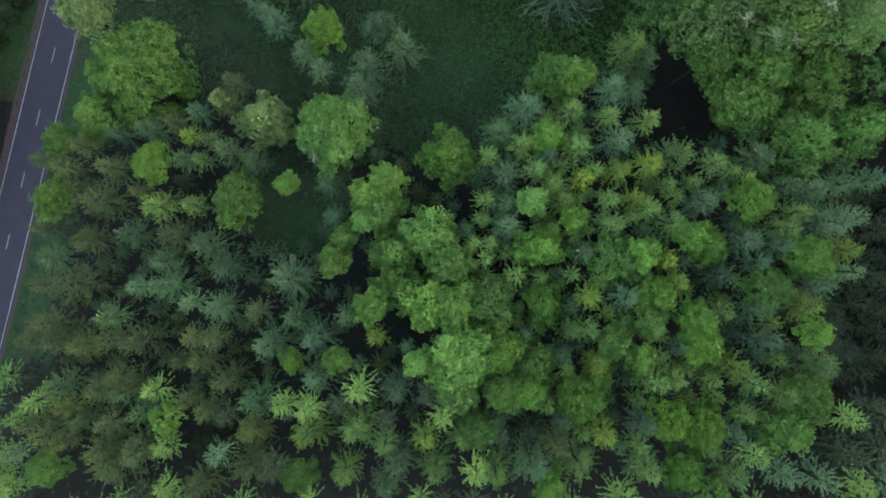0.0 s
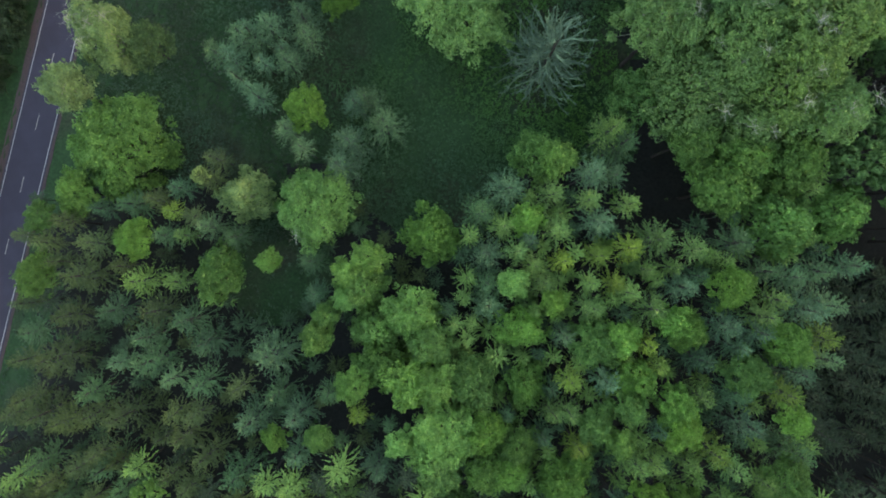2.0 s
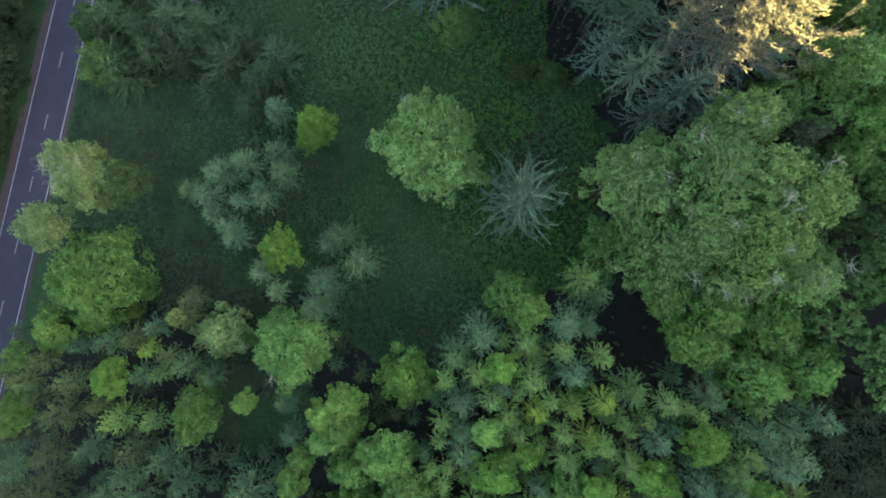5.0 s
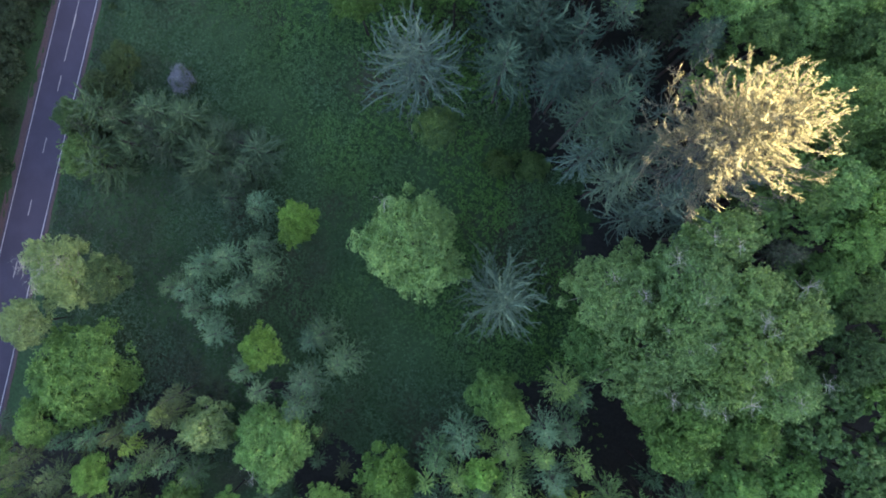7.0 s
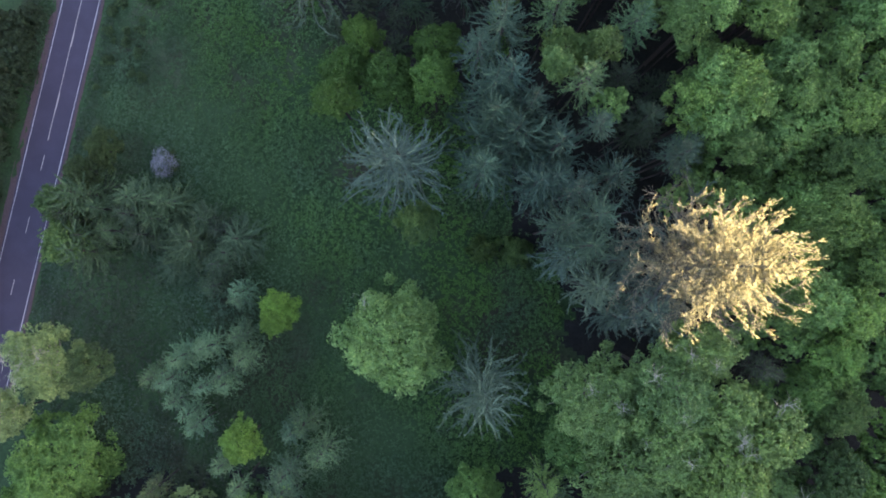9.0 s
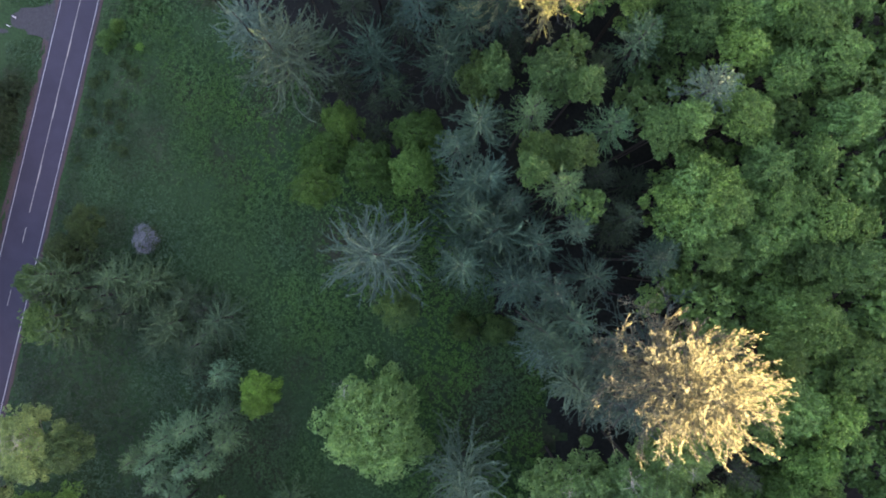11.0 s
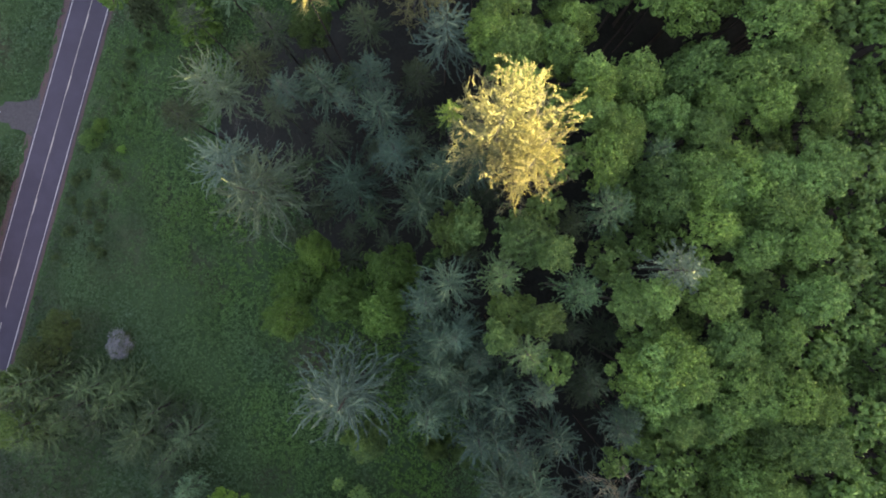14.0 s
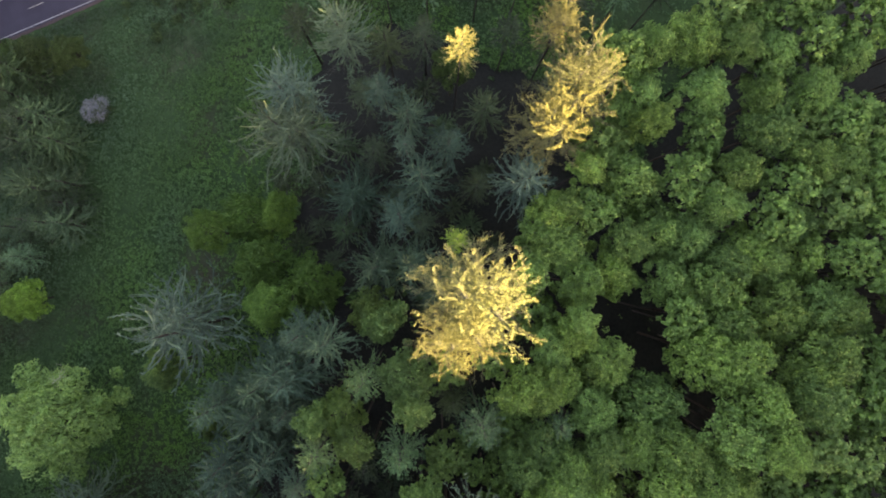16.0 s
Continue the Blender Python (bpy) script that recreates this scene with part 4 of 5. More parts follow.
spruce("dusk", 24.0, 115.6, 36.8, 4.1)
spruce("dusk", 25.6, 112.3, 35.3, 4.0)
broadleaf("wood", 26.6, 131.4, 34.9, 3.5)
broadleaf("wood", 21.4, 150.6, 34.9, 4.5)
broadleaf("wood", 26.2, 158.2, 34.8, 4.1)
broadleaf("wood", 35.7, 162.2, 34.7, 4.6)
broadleaf("wood", 35.2, 170.2, 34.6, 4.1)
broadleaf("wood", 42.9, 164.3, 34.4, 4.6)
broadleaf("wood", 31.7, 164.3, 34.7, 3.8)
broadleaf("wood", 19.4, 161.6, 34.8, 4.6)
broadleaf("wood", 28.0, 169.2, 34.7, 4.6)
broadleaf("wood", 47.3, 149.4, 34.5, 4.6)
broadleaf("wood", 47.6, 141.3, 35.1, 5.0)
broadleaf("wood", 54.0, 135.9, 37.0, 5.3)
broadleaf("wood", 55.5, 146.9, 35.5, 5.4)
broadleaf("wood", 58.8, 152.2, 35.0, 4.5)
broadleaf("wood", 64.0, 147.8, 37.4, 5.7)
broadleaf("wood", 62.5, 136.7, 40.4, 5.1)
broadleaf("wood", 65.9, 142.9, 39.2, 4.3)
broadleaf("wood", 61.4, 124.6, 38.8, 5.0)
broadleaf("wood", 41.2, 123.6, 36.1, 3.4)
broadleaf("wood", 41.9, 113.6, 38.0, 4.2)
broadleaf("wood", 26.8, 133.4, 34.7, 3.2)
broadleaf("wood", 45.2, 118.1, 35.3, 3.8)
broadleaf("wood", 24.6, 149.9, 35.0, 3.6)
broadleaf("wood", 45.6, 167.9, 34.4, 4.1)
broadleaf("wood", 34.3, 177.7, 34.6, 4.1)
broadleaf("wood", 37.6, 154.9, 34.8, 4.1)
broadleaf("wood", 40.7, 144.3, 34.3, 3.7)
broadleaf("wood", 43.5, 138.3, 34.2, 3.7)
spruce("dark", -8.2, 128.9, 27.7, 4.4)
spruce("dark", -5.8, 134.2, 28.4, 3.9)
spruce("dark", -4.3, 121.9, 27.5, 3.4)
spruce("dark", 3.4, 117.8, 25.8, 3.5)
broadleaf("wood", 23.6, 166.0, 34.7, 3.6)
broadleaf("wood", 16.9, 157.0, 34.8, 3.8)
broadleaf("wood", 24.5, 138.8, 35.0, 2.7)
spruce("grey", 14.4, 143.3, 36.1, 4.0)
broadleaf("wood", 36.0, 137.5, 33.9, 3.7)
broadleaf("wood", 31.2, 129.0, 34.5, 4.1)
broadleaf("wood", 46.7, 146.3, 34.5, 4.1)
broadleaf("wood", 52.6, 141.0, 35.9, 4.0)
broadleaf("wood", 63.6, 144.7, 38.0, 4.4)
broadleaf("wood", 67.1, 135.0, 41.1, 3.8)
broadleaf("wood", 49.7, 150.5, 34.8, 4.1)
broadleaf("wood", 60.8, 154.0, 35.0, 4.1)
broadleaf("bright", -38.6, 118.6, 2.5, 0.9)
broadleaf("mid", -45.4, 120.6, 2.5, 2.4)
broadleaf("mid", -43.6, 123.0, 2.1, 1.8)
spruce("gold", 2.4, 134.2, 40.6, 3.0)
broadleaf("deep", -47.0, 47.5, 14.6, 4.6)
bare_bough(meadow_tree, -4.0, 6.5, 20.5, 1.0)
bare_bough(pale_tree, -3.0, -5.0, 15.5, 1.1)
for dx, dy, size in ((-3.5, 1.0, 1.2), (-0.5, 0.6, 1.7), (2.2, 1.4, 1.2), (-1.5, -2.6, 1.1)):
    bare_bough(road_tree, dx, dy, 17.3, size)


spruce("gold", 8.0, 145.4, 43.0, 3.4, LESSER)
broadleaf("grove", -52.4, 69.1, 11.5, 4.8)
broadleaf("deep", -47.1, 85.8, 9.0, 3.6)
broadleaf("deep", -49.9, 81.3, 10.0, 3.4)
broadleaf("light", 45.4, 40.6, 35.2, 7.0)
broadleaf("bright", 1.0, 15.0, 20.2, 5.3)
spruce("grey", 35.0, 61.0, 33.0, 5.2)
spruce("grey", 41.7, 57.8, 34.0, 5.0)
spruce("grey", 31.6, 65.0, 31.0, 4.6)
spruce("grey", 38.0, 64.7, 36.0, 4.2)
spruce("grey", 45.8, 55.2, 30.0, 4.4)
spruce("grey", 39.4, 56.1, 27.0, 4.6)


WOOD = {}
STEMS = []
RIFT = ((42, 130.5, 5.5), (48, 130.2, 5.5), (54, 129.5, 5.5), (60, 129, 5.5))


def arrays(me):
    v, f = np.empty(len(me.vertices) * 3, np.float32), np.empty(len(me.loops), np.int32)
    me.vertices.foreach_get("co", v)
    me.loops.foreach_get("vertex_index", f)
    return v.reshape(-1, 3), f.reshape(-1, 3)


def fill(seed, tries, x0, x1, y0, y1, sizes, top, tones, forms, room=0.85, lift=2.0, clear=(), west=False):
    """More trees of the same wood wherever there is room between those already standing."""
    rng = random.Random(seed)
    for _ in range(tries):
        x, y, r = rng.uniform(x0, x1), rng.uniform(y0, y1), rng.uniform(*sizes)
        x += road_x(y) if west else 0
        if abs(x - road_x(y)) < r * 0.7 + 4.6 or any((x - a) ** 2 + (y - b) ** 2 < c * c for a, b, c in clear):
            continue
        if all((x - a) ** 2 + (y - b) ** 2 > (room * (r + c)) ** 2 for a, b, c in PLANTED):
            size = nearest(forms, r)
            v, f = arrays(rng.choice(forms[size])[0].copy())
            k, spin = r / size * rng.uniform(0.95, 1.1), rng.uniform(0, 6.28)
            c, s = math.cos(spin) * k, math.sin(spin) * k
            z = top(x, y) + rng.uniform(-lift, lift)
            moved = np.stack((v[:, 0] * c - v[:, 1] * s + x, v[:, 0] * s + v[:, 1] * c + y, v[:, 2] * k + z), 1)
            WOOD.setdefault(rng.choice(tones), []).append((moved, f))
            PLANTED.append((x, y, r))
            if forms is not HEDGE:
                STEMS.append((x, y, z - r * 0.35, r))


# the wood goes on beyond what was planted one by one
CLEARING = ((-27, 9, 8), (-37, 30, 16), (0, 40, 18), (6, 27, 12), (-6, 22, 6), (36, 22, 8))
fill(1, 1200, -84, 86, -50, -22, (2.4, 3.6), lambda x, y: 15 + 0.135 * (x + 60), ("green", "green", "blue", "dark"), FAR_SPRUCE, 0.6)
fill(2, 300, -84, 86, -50, -22, (2.8, 3.8), lambda x, y: 14.5 + 0.13 * (x + 60), ("mid", "bright", "mid"), FAR_BROAD, 0.6)
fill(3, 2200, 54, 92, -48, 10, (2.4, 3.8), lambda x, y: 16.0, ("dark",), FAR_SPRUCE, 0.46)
fill(14, 400, 60, 94, 8, 44, (3.4, 5.0), lambda x, y: 27.0 + 0.2 * (y - 10), ("grove", "grove", "mid"), FAR_BROAD, 0.6)
fill(4, 900, 62, 106, 26, 180, (3.6, 5.4), lambda x, y: 36.0, ("wood", "wood", "light"), FAR_BROAD, 0.66, clear=RIFT)
fill(5, 2600, 14, 106, 128, 204, (3.6, 5.2), lambda x, y: 34.0, ("wood", "wood", "light"), FAR_BROAD, 0.56, clear=RIFT + ((13, 134, 12),))
fill(6, 160, -18, 20, 132, 180, (3.0, 4.6), lambda x, y: 27.0, ("dark", "blue", "dark"), FAR_SPRUCE)
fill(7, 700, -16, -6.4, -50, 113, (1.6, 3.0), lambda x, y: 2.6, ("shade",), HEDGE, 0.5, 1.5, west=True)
fill(8, 1400, 28, 80, 50, 150, (2.8, 4.6), lambda x, y: 33.5, ("wood", "wood", "light", "wood"), FAR_BROAD, 0.56, clear=((29, 51, 7), (39, 62, 15), (30, 76, 10), (36, 50, 6)) + RIFT)
fill(9, 1600, 4, 60, -30, 24, (1.7, 2.8), lambda x, y: 10.5 + 0.125 * (x + 60), ("green", "green", "teal"), FAR_SPRUCE, 0.5, 1.8, CLEARING)
fill(13, 800, -70, 4, -30, 22, (1.5, 2.4), lambda x, y: 6.5 + 0.10 * (x + 60), ("row", "row", "brown"), FAR_SPRUCE, 0.6, 1.8, CLEARING)
fill(12, 500, 4, 60, -30, 20, (1.7, 2.8), lambda x, y: 9.0 + 0.125 * (x + 60), ("mid", "grove"), FAR_BROAD, 0.5, 1.8, CLEARING)
fill(11, 46, 7, 17, 96, 142, (0.7, 1.6), lambda x, y: height_at(x, y) + 1.4, ("deep",), HEDGE, 0.9, 0.5, west=True)

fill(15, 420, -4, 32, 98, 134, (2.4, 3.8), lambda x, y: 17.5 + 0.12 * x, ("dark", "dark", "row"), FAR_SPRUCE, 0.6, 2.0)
fill(16, 2600, 44, 106, 44, 200, (2.0, 3.0), lambda x, y: 31.0, ("wood", "grove", "wood"), FAR_BROAD, 0.52, clear=RIFT)
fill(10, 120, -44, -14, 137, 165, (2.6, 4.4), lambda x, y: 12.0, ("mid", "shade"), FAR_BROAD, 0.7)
for tone, pieces in WOOD.items():
    start = np.cumsum([0] + [len(v) for v, _ in pieces])
    me = mesh_of("woodland", np.concatenate([v for v, _ in pieces]), np.concatenate([f + n for (_, f), n in zip(pieces, start)]), NEEDLE.get(tone) or LEAF[tone])
    tagged(new("woodland", me), tone + " green tree crowns of the surrounding wood", "woodland", kind="stuff")

stems = np.array(STEMS)
foot = land(stems[:, 0], stems[:, 1]) - 0.3
rise = stems[:, 2] - foot
paths = np.stack([np.stack((stems[:, 0] + lean, stems[:, 1] - lean, foot + rise * s), 1) for s, lean in ((0.0, 0.0), (0.05, 0.02), (0.5, 0.15), (1.0, 0.0))], 1)
v, f = tubes(paths, (0.06 + 0.035 * stems[:, 3])[:, None] * np.array([1.3, 1.0, 0.7, 0.2])[None], 5)
tagged(new("woodland_trunk", mesh_of("woodland_trunk", v, f, BARK_DARK)), "dark brown tree trunks of the surrounding wood", "woodland", kind="stuff")

# ---- ground, road and meadow ----
def axis(low, high, step, far):
    inner = np.arange(low, high + step, step)
    grow = np.cumsum(step * 1.35 ** np.arange(1, 60))
    return np.concatenate(((low - grow[grow < far])[::-1], inner, high + grow[grow < far]))


gx, gy = axis(-110, 105, 0.7, 2500), axis(-60, 205, 0.7, 2500)
X, Y = np.meshgrid(gx, gy, indexing="ij")
lumps = sum(np.sin(X * a + Y * b + c) * d for a, b, c, d in ((0.31, 0.17, 1, 0.10), (-0.23, 0.41, 2, 0.09), (0.83, -0.61, 3, 0.05), (1.3, 1.1, 0.5, 0.04)))
off = np.abs(X - road_x(Y)) / 1.029
Z = land(X, Y) + lumps * np.clip((off - 4.2) / 3, 0, 1) - 0.12 * (off < 4.4) - 0.25 * np.exp(-((off - 6.5) / 1.2) ** 2)
ia, ja = np.meshgrid(np.arange(len(gx) - 1), np.arange(len(gy) - 1), indexing="ij")
q = ia * len(gy) + ja
quads = np.stack((q, q + len(gy), q + len(gy) + 1, q + 1), -1).reshape(-1, 4)

soil, nt, bsdf = material("meadow_soil", 0.95)
bsdf.inputs["Specular IOR Level"].default_value = 0.3
patch = noise_of(nt, 0.06, 5.0)
grain = noise_of(nt, 2.2, 6.0, 0.7)
green = ramp(nt, grain, [(0.3, (0.010, 0.028, 0.009)), (0.5, (0.018, 0.052, 0.015)), (0.75, (0.030, 0.080, 0.026))])
brown = ramp(nt, grain, [(0.3, (0.018, 0.014, 0.010)), (0.7, (0.060, 0.048, 0.034))])
share = ramp(nt, patch, [(0.5, (0, 0, 0)), (0.68, (0.7, 0.7, 0.7))])
nt.links.new(mixed(nt, green, brown, share), bsdf.inputs["Base Color"])
bump(nt, bsdf, grain, 0.8, 0.15)
# needle litter, with the shade under the crowns put into its colour
litter, nt, bsdf = material("shaded_litter", 0.95)
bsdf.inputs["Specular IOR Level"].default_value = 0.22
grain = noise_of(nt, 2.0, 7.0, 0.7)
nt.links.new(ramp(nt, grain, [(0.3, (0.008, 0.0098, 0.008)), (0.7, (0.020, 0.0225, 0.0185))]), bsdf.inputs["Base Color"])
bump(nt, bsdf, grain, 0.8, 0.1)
ground = new("ground", mesh_of("ground", np.stack((X, Y, Z), -1).reshape(-1, 3), quads, soil, True))
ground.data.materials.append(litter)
under = np.array([p for p in PLANTED if p[2] > 1.65])


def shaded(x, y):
    """How many crowns close in over each place: three or more make a wood with a floor of litter painted in shade."""
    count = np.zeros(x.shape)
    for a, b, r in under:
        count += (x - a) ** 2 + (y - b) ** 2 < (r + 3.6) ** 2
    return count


# rounds of ground and gaps that also get the shade-coloured litter
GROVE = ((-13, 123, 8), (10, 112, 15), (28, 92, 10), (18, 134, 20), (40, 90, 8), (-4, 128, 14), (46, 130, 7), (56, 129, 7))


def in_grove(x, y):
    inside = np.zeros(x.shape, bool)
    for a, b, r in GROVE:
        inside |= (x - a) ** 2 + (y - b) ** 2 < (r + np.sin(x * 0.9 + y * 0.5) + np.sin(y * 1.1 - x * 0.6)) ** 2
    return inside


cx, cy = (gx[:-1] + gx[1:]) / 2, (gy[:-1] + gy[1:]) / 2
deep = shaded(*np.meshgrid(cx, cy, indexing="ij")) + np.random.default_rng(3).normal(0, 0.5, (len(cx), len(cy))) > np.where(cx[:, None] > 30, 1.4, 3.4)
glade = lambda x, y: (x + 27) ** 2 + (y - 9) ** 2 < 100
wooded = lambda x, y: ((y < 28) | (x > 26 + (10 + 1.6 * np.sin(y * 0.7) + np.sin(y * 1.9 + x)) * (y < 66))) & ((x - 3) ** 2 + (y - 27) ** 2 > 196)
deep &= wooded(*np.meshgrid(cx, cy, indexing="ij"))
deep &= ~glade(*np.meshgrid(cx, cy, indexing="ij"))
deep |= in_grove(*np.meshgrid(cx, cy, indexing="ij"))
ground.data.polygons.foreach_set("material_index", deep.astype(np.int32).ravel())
tagged(ground, "grassy meadow and forest floor of needle litter darkened with painted shade", "ground", kind="structure")

asphalt, nt, bsdf = material("asphalt", 0.85)
fine = noise_of(nt, 9.0, 6.0, 0.7)
tone = mixed(nt, ramp(nt, fine, [(0.3, (0.029, 0.025, 0.037)), (0.7, (0.049, 0.043, 0.062))]), ramp(nt, noise_of(nt, 0.25, 4.0), [(0.35, (0.75, 0.75, 0.75)), (0.7, (1, 1, 1))]), 1.0, "MULTIPLY")
nt.links.new(tone, bsdf.inputs["Base Color"])
bump(nt, bsdf, fine, 0.3, 0.01)
verge, nt, bsdf = material("gravel_verge", 0.95)
fine = noise_of(nt, 3.0, 8.0, 0.75)
nt.links.new(ramp(nt, fine, [(0.3, (0.036, 0.022, 0.020)), (0.7, (0.090, 0.060, 0.054))]), bsdf.inputs["Base Color"])
bump(nt, bsdf, fine, 0.6, 0.04)


def worn_paint(name, colour):
    mat, nt, bsdf = material(name, 0.7)
    wear = ramp(nt, noise_of(nt, 2.0, 8.0, 0.75), [(0.28, (0.12, 0.12, 0.13)), (0.42, colour)])
    nt.links.new(wear, bsdf.inputs["Base Color"])
    return mat


WHITE = worn_paint("worn_white_paint", (0.42, 0.40, 0.37))
YELLOW = worn_paint("worn_yellow_paint", (0.34, 0.30, 0.25))
ALONG = Matrix.Translation((-78.5, 20.1, -2.27)) @ pose(0, 0, 0, 0, 0, -math.degrees(math.atan(0.2437)))


def strip(name, x0, x1, y0, y1, z, mat, parent=None, ragged=0.0, step=1.0, thick=0.05):
    """A band along the road with thickness; x across and y along it. Ragged edges wander."""
    n = max(int((y1 - y0) / step), 1) + 1
    ys = np.linspace(y0, y1, n)
    wob = ragged * (np.sin(ys * 0.9 + x0) + np.sin(ys * 2.3 + x1) * 0.6 + np.sin(ys * 0.21) * 1.2)
    rows = [np.stack((np.full(n, x0) - wob, ys, np.full(n, z - thick)), 1), np.stack((np.full(n, x0) - wob, ys, np.full(n, z)), 1),
            np.stack((np.full(n, x1) + wob[::-1], ys, np.full(n, z)), 1), np.stack((np.full(n, x1) + wob[::-1], ys, np.full(n, z - thick)), 1)]
    v = np.concatenate(rows)
    i = np.arange(n - 1)
    f = np.concatenate([np.stack((i + a * n, i + 1 + a * n, i + 1 + (a + 1) * n, i + (a + 1) * n), 1)[:, ::-1] for a in range(3)])
    ob = new(name, mesh_of(name, v, f, mat))
    ob.matrix_world = ALONG
    if parent:
        ob.parent = parent
        ob.matrix_parent_inverse = parent.matrix_world.inverted()
    return ob


road = tagged(strip("road", -3.95, 3.75, -600, 700, 0.0, asphalt, ragged=0.03, thick=0.2), "two-lane asphalt road with worn painted lines", "road", kind="structure")
tagged(strip("verge_east", 3.55, 4.3, -600, 700, -0.03, verge, ragged=0.07, thick=0.25), "narrow gravel verge beside the road", "verge", kind="structure")
tagged(strip("verge_west", -5.2, -3.8, -600, 700, -0.03, verge, ragged=0.07, thick=0.25), "reddish-brown littered verge beside the road", "verge", kind="structure")
strip("edge_line", 3.31, 3.42, -600, 700, 0.006, WHITE, road, 0.006, thick=0.004)
strip("edge_line", -3.62, -3.51, -600, 700, 0.006, WHITE, road, 0.006, thick=0.004)
strip("centre_line", -0.08, 0.03, 70.5, 700, 0.006, YELLOW, road, 0.006, thick=0.004)
for i in range(-8, 14):
    y = 3.6 + 12.19 * i
    strip("centre_dash", 0.0 if y > 66 else -0.06, 0.13 if y > 66 else 0.06, y, y + 3.05, 0.008, YELLOW, road, 0.004, 0.5, 0.004)

# low herbs, ferns and brambles, close over the ground: rosettes of leaves
HERB, nt, bsdf = material("herb_green", 0.7)
bsdf.inputs["Specular IOR Level"].default_value = 0.35
isle = nt.nodes.new("ShaderNodeNewGeometry")
leafy = ramp(nt, isle.outputs["Random Per Island"], [(0.0, (0.022, 0.062, 0.018)), (0.6, (0.028, 0.080, 0.023)), (1.0, (0.038, 0.102, 0.032))])
pale = ramp(nt, isle.outputs["Random Per Island"], [(0.0, (0.022, 0.064, 0.027)), (0.75, (0.037, 0.100, 0.044)), (1.0, (0.098, 0.165, 0.105))])
share = ramp(nt, noise_of(nt, 0.045, 4.0, 0.65), [(0.46, (0, 0, 0)), (0.64, (0.9, 0.9, 0.9))])
where = nt.nodes.new("ShaderNodeTexCoord")
axes = nt.nodes.new("ShaderNodeSeparateXYZ")
nt.links.new(where.outputs["Object"], axes.inputs[0])


def sums(a, b, k):
    """a times k plus b."""
    m = node(nt, "ShaderNodeMath")
    m.operation = "MULTIPLY_ADD"
    m.inputs[1].default_value = k
    nt.links.new(a, m.inputs[0])
    if isinstance(b, (int, float)):
        m.inputs[2].default_value = b
    else:
        nt.links.new(b, m.inputs[2])
    return m.outputs[0]


moist = sums(noise_of(nt, 0.09, 4.0, 0.6), sums(axes.outputs["X"], sums(axes.outputs["Y"], -0.35, 0.005), 0.010), 1.1)
fresh = mixed(nt, leafy, ramp(nt, isle.outputs["Random Per Island"], [(0.0, (0.032, 0.104, 0.013)), (1.0, (0.074, 0.205, 0.032))]), ramp(nt, moist, [(0.28, (0, 0, 0)), (0.62, (1, 1, 1))]))
dull = mixed(nt, fresh, ramp(nt, isle.outputs["Random Per Island"], [(0.0, (0.016, 0.036, 0.014)), (0.8, (0.025, 0.050, 0.020)), (1.0, (0.066, 0.078, 0.056))]), ramp(nt, moist, [(0.0, (1, 1, 1)), (0.26, (0, 0, 0))]))
nt.links.new(mixed(nt, dull, pale, share), bsdf.inputs["Base Color"])
rng = np.random.default_rng(12)


def herbs(count, x0, x1, y0, y1, leaves):
    """Rosettes over a stretch of ground, with bare gaps between and a clear strip along the road."""
    x, y = rng.uniform(x0, x1, count), rng.uniform(y0, y1, count)
    off = np.abs(x - road_x(y)) / 1.029
    wave = np.sin(x * 0.21 + y * 0.13) + np.sin(x * 0.11 - y * 0.27 + 2) + np.sin(x * 0.47 + y * 0.39 + 1) * 0.7
    keep = (off > 5.0) & (rng.uniform(0, 1, count) < np.clip(0.8 + 0.15 * wave, 0.6, 1))
    keep &= glade(x, y) | ~(wooded(x, y) | in_grove(x, y)) | ((shaded(x, y) < 4) & ~in_grove(x, y)) | ((rng.uniform(0, 1, count) < 0.08) & ~in_grove(x, y))
    keep &= (np.abs(y - 125) > 3.4) | (x > road_x(y))
    x, y, wave = x[keep], y[keep], wave[keep]
    tall = rng.uniform(0.10, 0.75, len(x)) * (1 + 0.25 * wave.clip(-1, 2)) * np.clip((off[keep] - 4) / 6, 0.3, 1)
    which = np.repeat(np.arange(len(x)), leaves)
    turn = rng.uniform(0, 6.28, len(which))
    reach = rng.uniform(0.08, 0.34, len(which)) * (0.6 + tall[which])
    out = np.stack((np.cos(turn), np.sin(turn), np.zeros(len(which))), 1)
    p = np.stack((x, y, land(x, y) + tall), 1)[which] + out * reach[:, None]
    p[:, 2] -= reach * 0.5
    s = rng.uniform(0.20, 0.46, len(which))
    normal = unit(np.array([0, 0, 1.0]) + out * 0.35 + rng.normal(size=p.shape) * 0.35)
    return blades(p, out + rng.normal(size=p.shape) * 0.35, normal, s, s * 0.55, 0.2)


for count, box in ((74000, (-66, 34, 14, 160)), (7000, (-88, 88, -46, 20)), (3000, (30, 90, 20, 170)), (4000, (-90, 30, 155, 200))):
    v, f = herbs(count, *box, 7)
    tagged(new("meadow_plants", mesh_of("meadow_plants", v, f, HERB)), "low dark green ferns, brambles and grass", "undergrowth", kind="stuff")

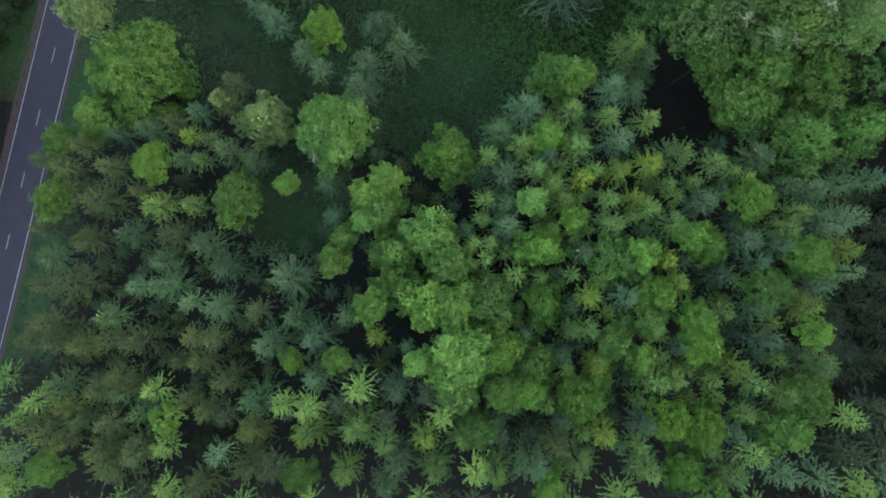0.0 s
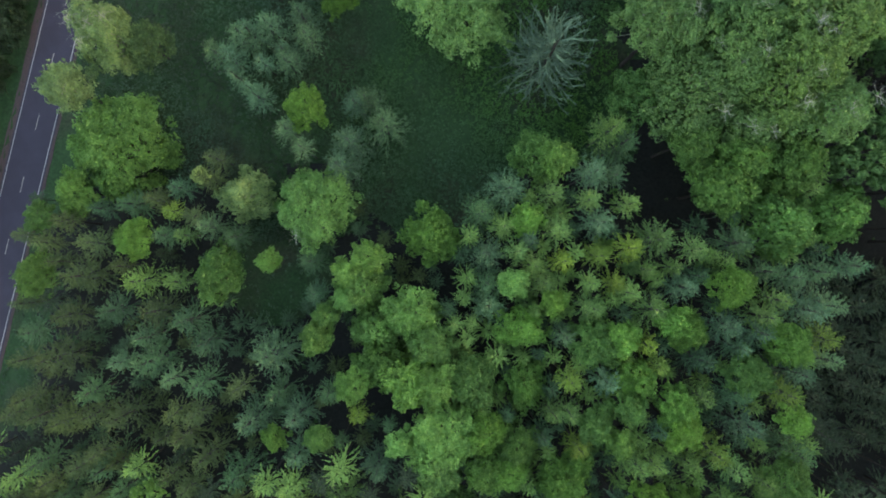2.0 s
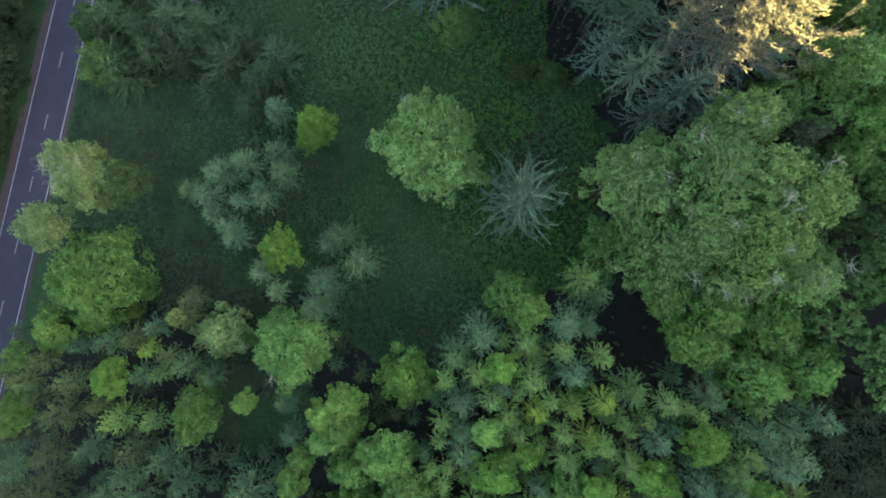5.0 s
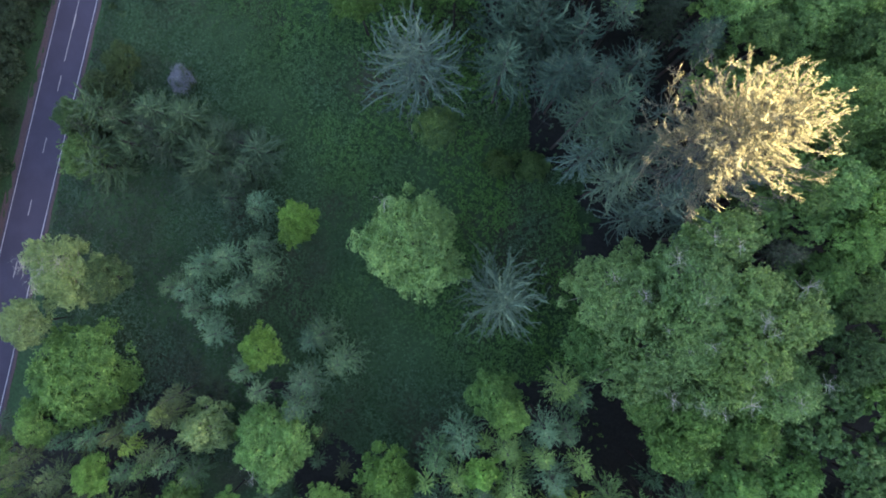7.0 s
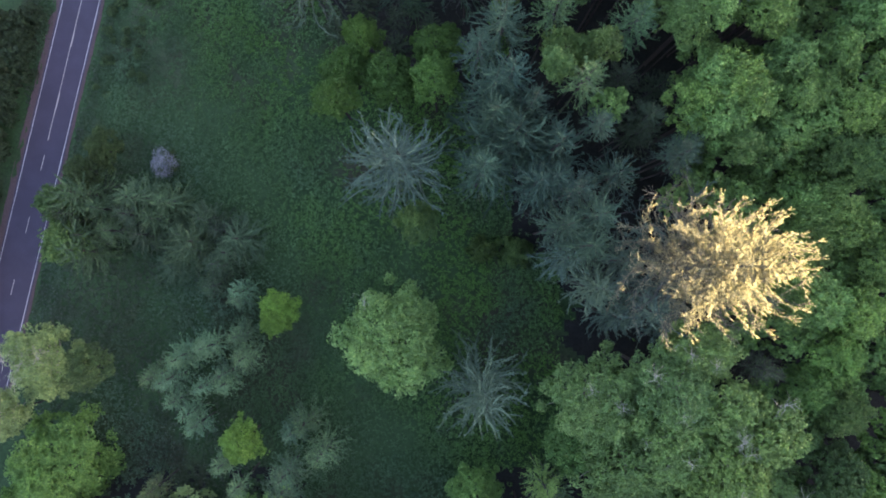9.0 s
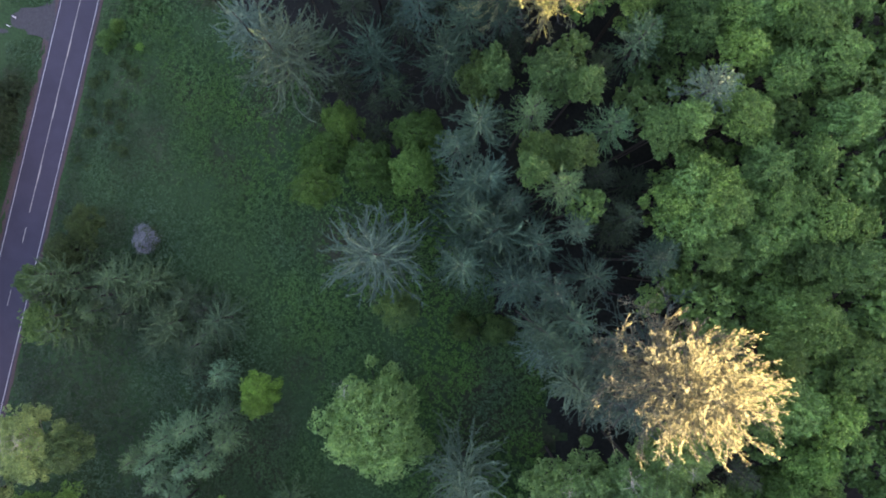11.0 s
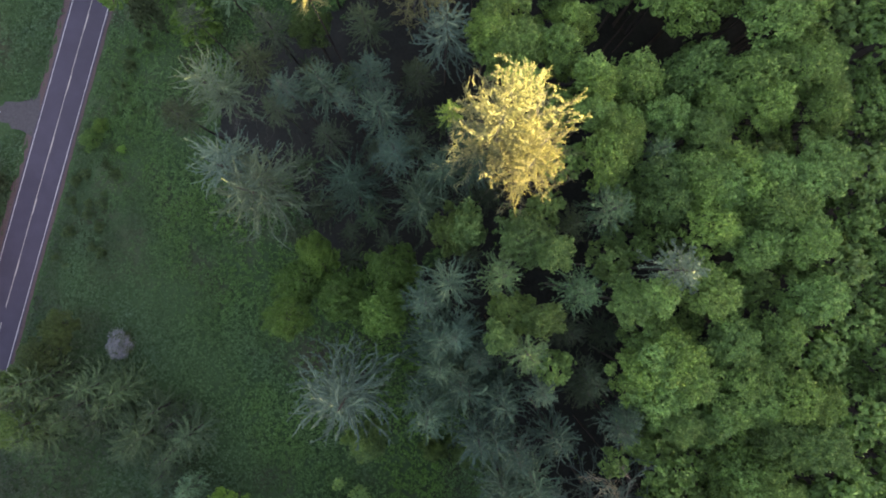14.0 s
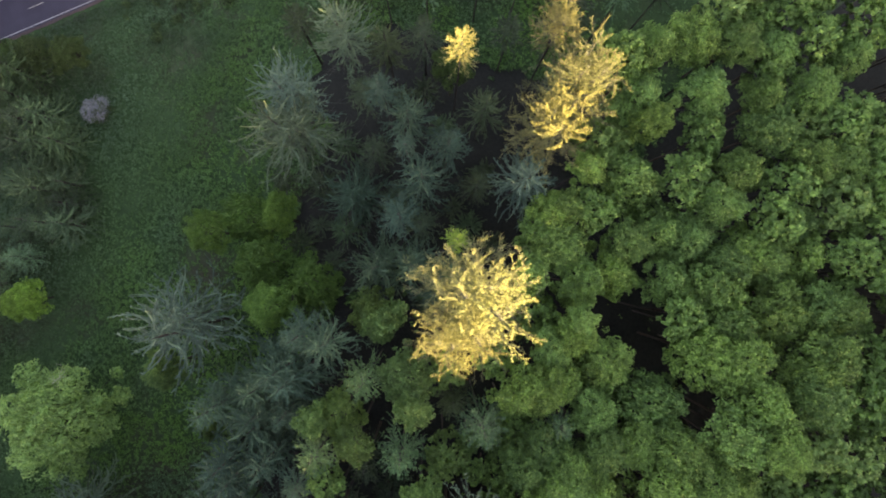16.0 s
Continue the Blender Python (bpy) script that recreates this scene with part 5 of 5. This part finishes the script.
# side lane with marker posts on the west of the road
lane_x = np.linspace(0, 60, 61)
bend = np.sin(lane_x * 0.12) * 0.8
half = 2.3 + 2.6 * np.exp(-lane_x / 2.2) + np.sin(lane_x * 1.3) * 0.12
mid = 125.0 + 0.02 * lane_x + bend * 0.3
base = road_x(125.0) - 3.8
v = np.concatenate([np.stack((base - lane_x, mid + k * half, np.full(61, -2.27 + z)), 1) for k, z in ((-1, -0.3), (-1, -0.02), (1, -0.02), (1, -0.3))])
i = np.arange(60)
f = np.concatenate([np.stack((i + a * 61, i + 1 + a * 61, i + 1 + (a + 1) * 61, i + (a + 1) * 61), 1) for a in range(3)])
LANE, nt, bsdf = material("lane_gravel", 0.95)
fine = noise_of(nt, 2.5, 8.0, 0.75)
nt.links.new(ramp(nt, fine, [(0.3, (0.026, 0.026, 0.026)), (0.7, (0.058, 0.056, 0.056))]), bsdf.inputs["Base Color"])
tagged(new("side_lane", mesh_of("side_lane", v, f, LANE)), "grey gravel lane that joins the road", "lane", kind="structure")

POST_WHITE, nt, bsdf = material("white_plastic", 0.5)
nt.links.new(ramp(nt, noise_of(nt, 6.0), [(0.3, (0.55, 0.55, 0.56)), (0.6, (0.80, 0.80, 0.80))]), bsdf.inputs["Base Color"])
POST_DARK, nt, bsdf = material("dark_plastic", 0.4)
bsdf.inputs["Base Color"].default_value = (0.03, 0.03, 0.03, 1)


def marker_post(x, y):
    post = new("marker_post")
    post.location = (x, y, height_at(x, y))
    tagged(post, "short white roadside marker post beside the lane", "post", "marker posts")
    for name, low, high, wide, mat in (("shaft", -0.3, 1.15, 0.13, POST_WHITE), ("cap", 1.15, 1.30, 0.135, POST_DARK), ("foot", -0.1, 0.12, 0.2, POST_DARK)):
        bm = bmesh.new()
        bmesh.ops.create_cone(bm, segments=12, radius1=wide, radius2=wide * 0.85, depth=high - low, cap_ends=True)
        bmesh.ops.translate(bm, verts=bm.verts, vec=(0, 0, (low + high) / 2))
        part(name, bm, post, mat)


marker_post(-65.4, 124.2)
marker_post(-64.3, 125.9)
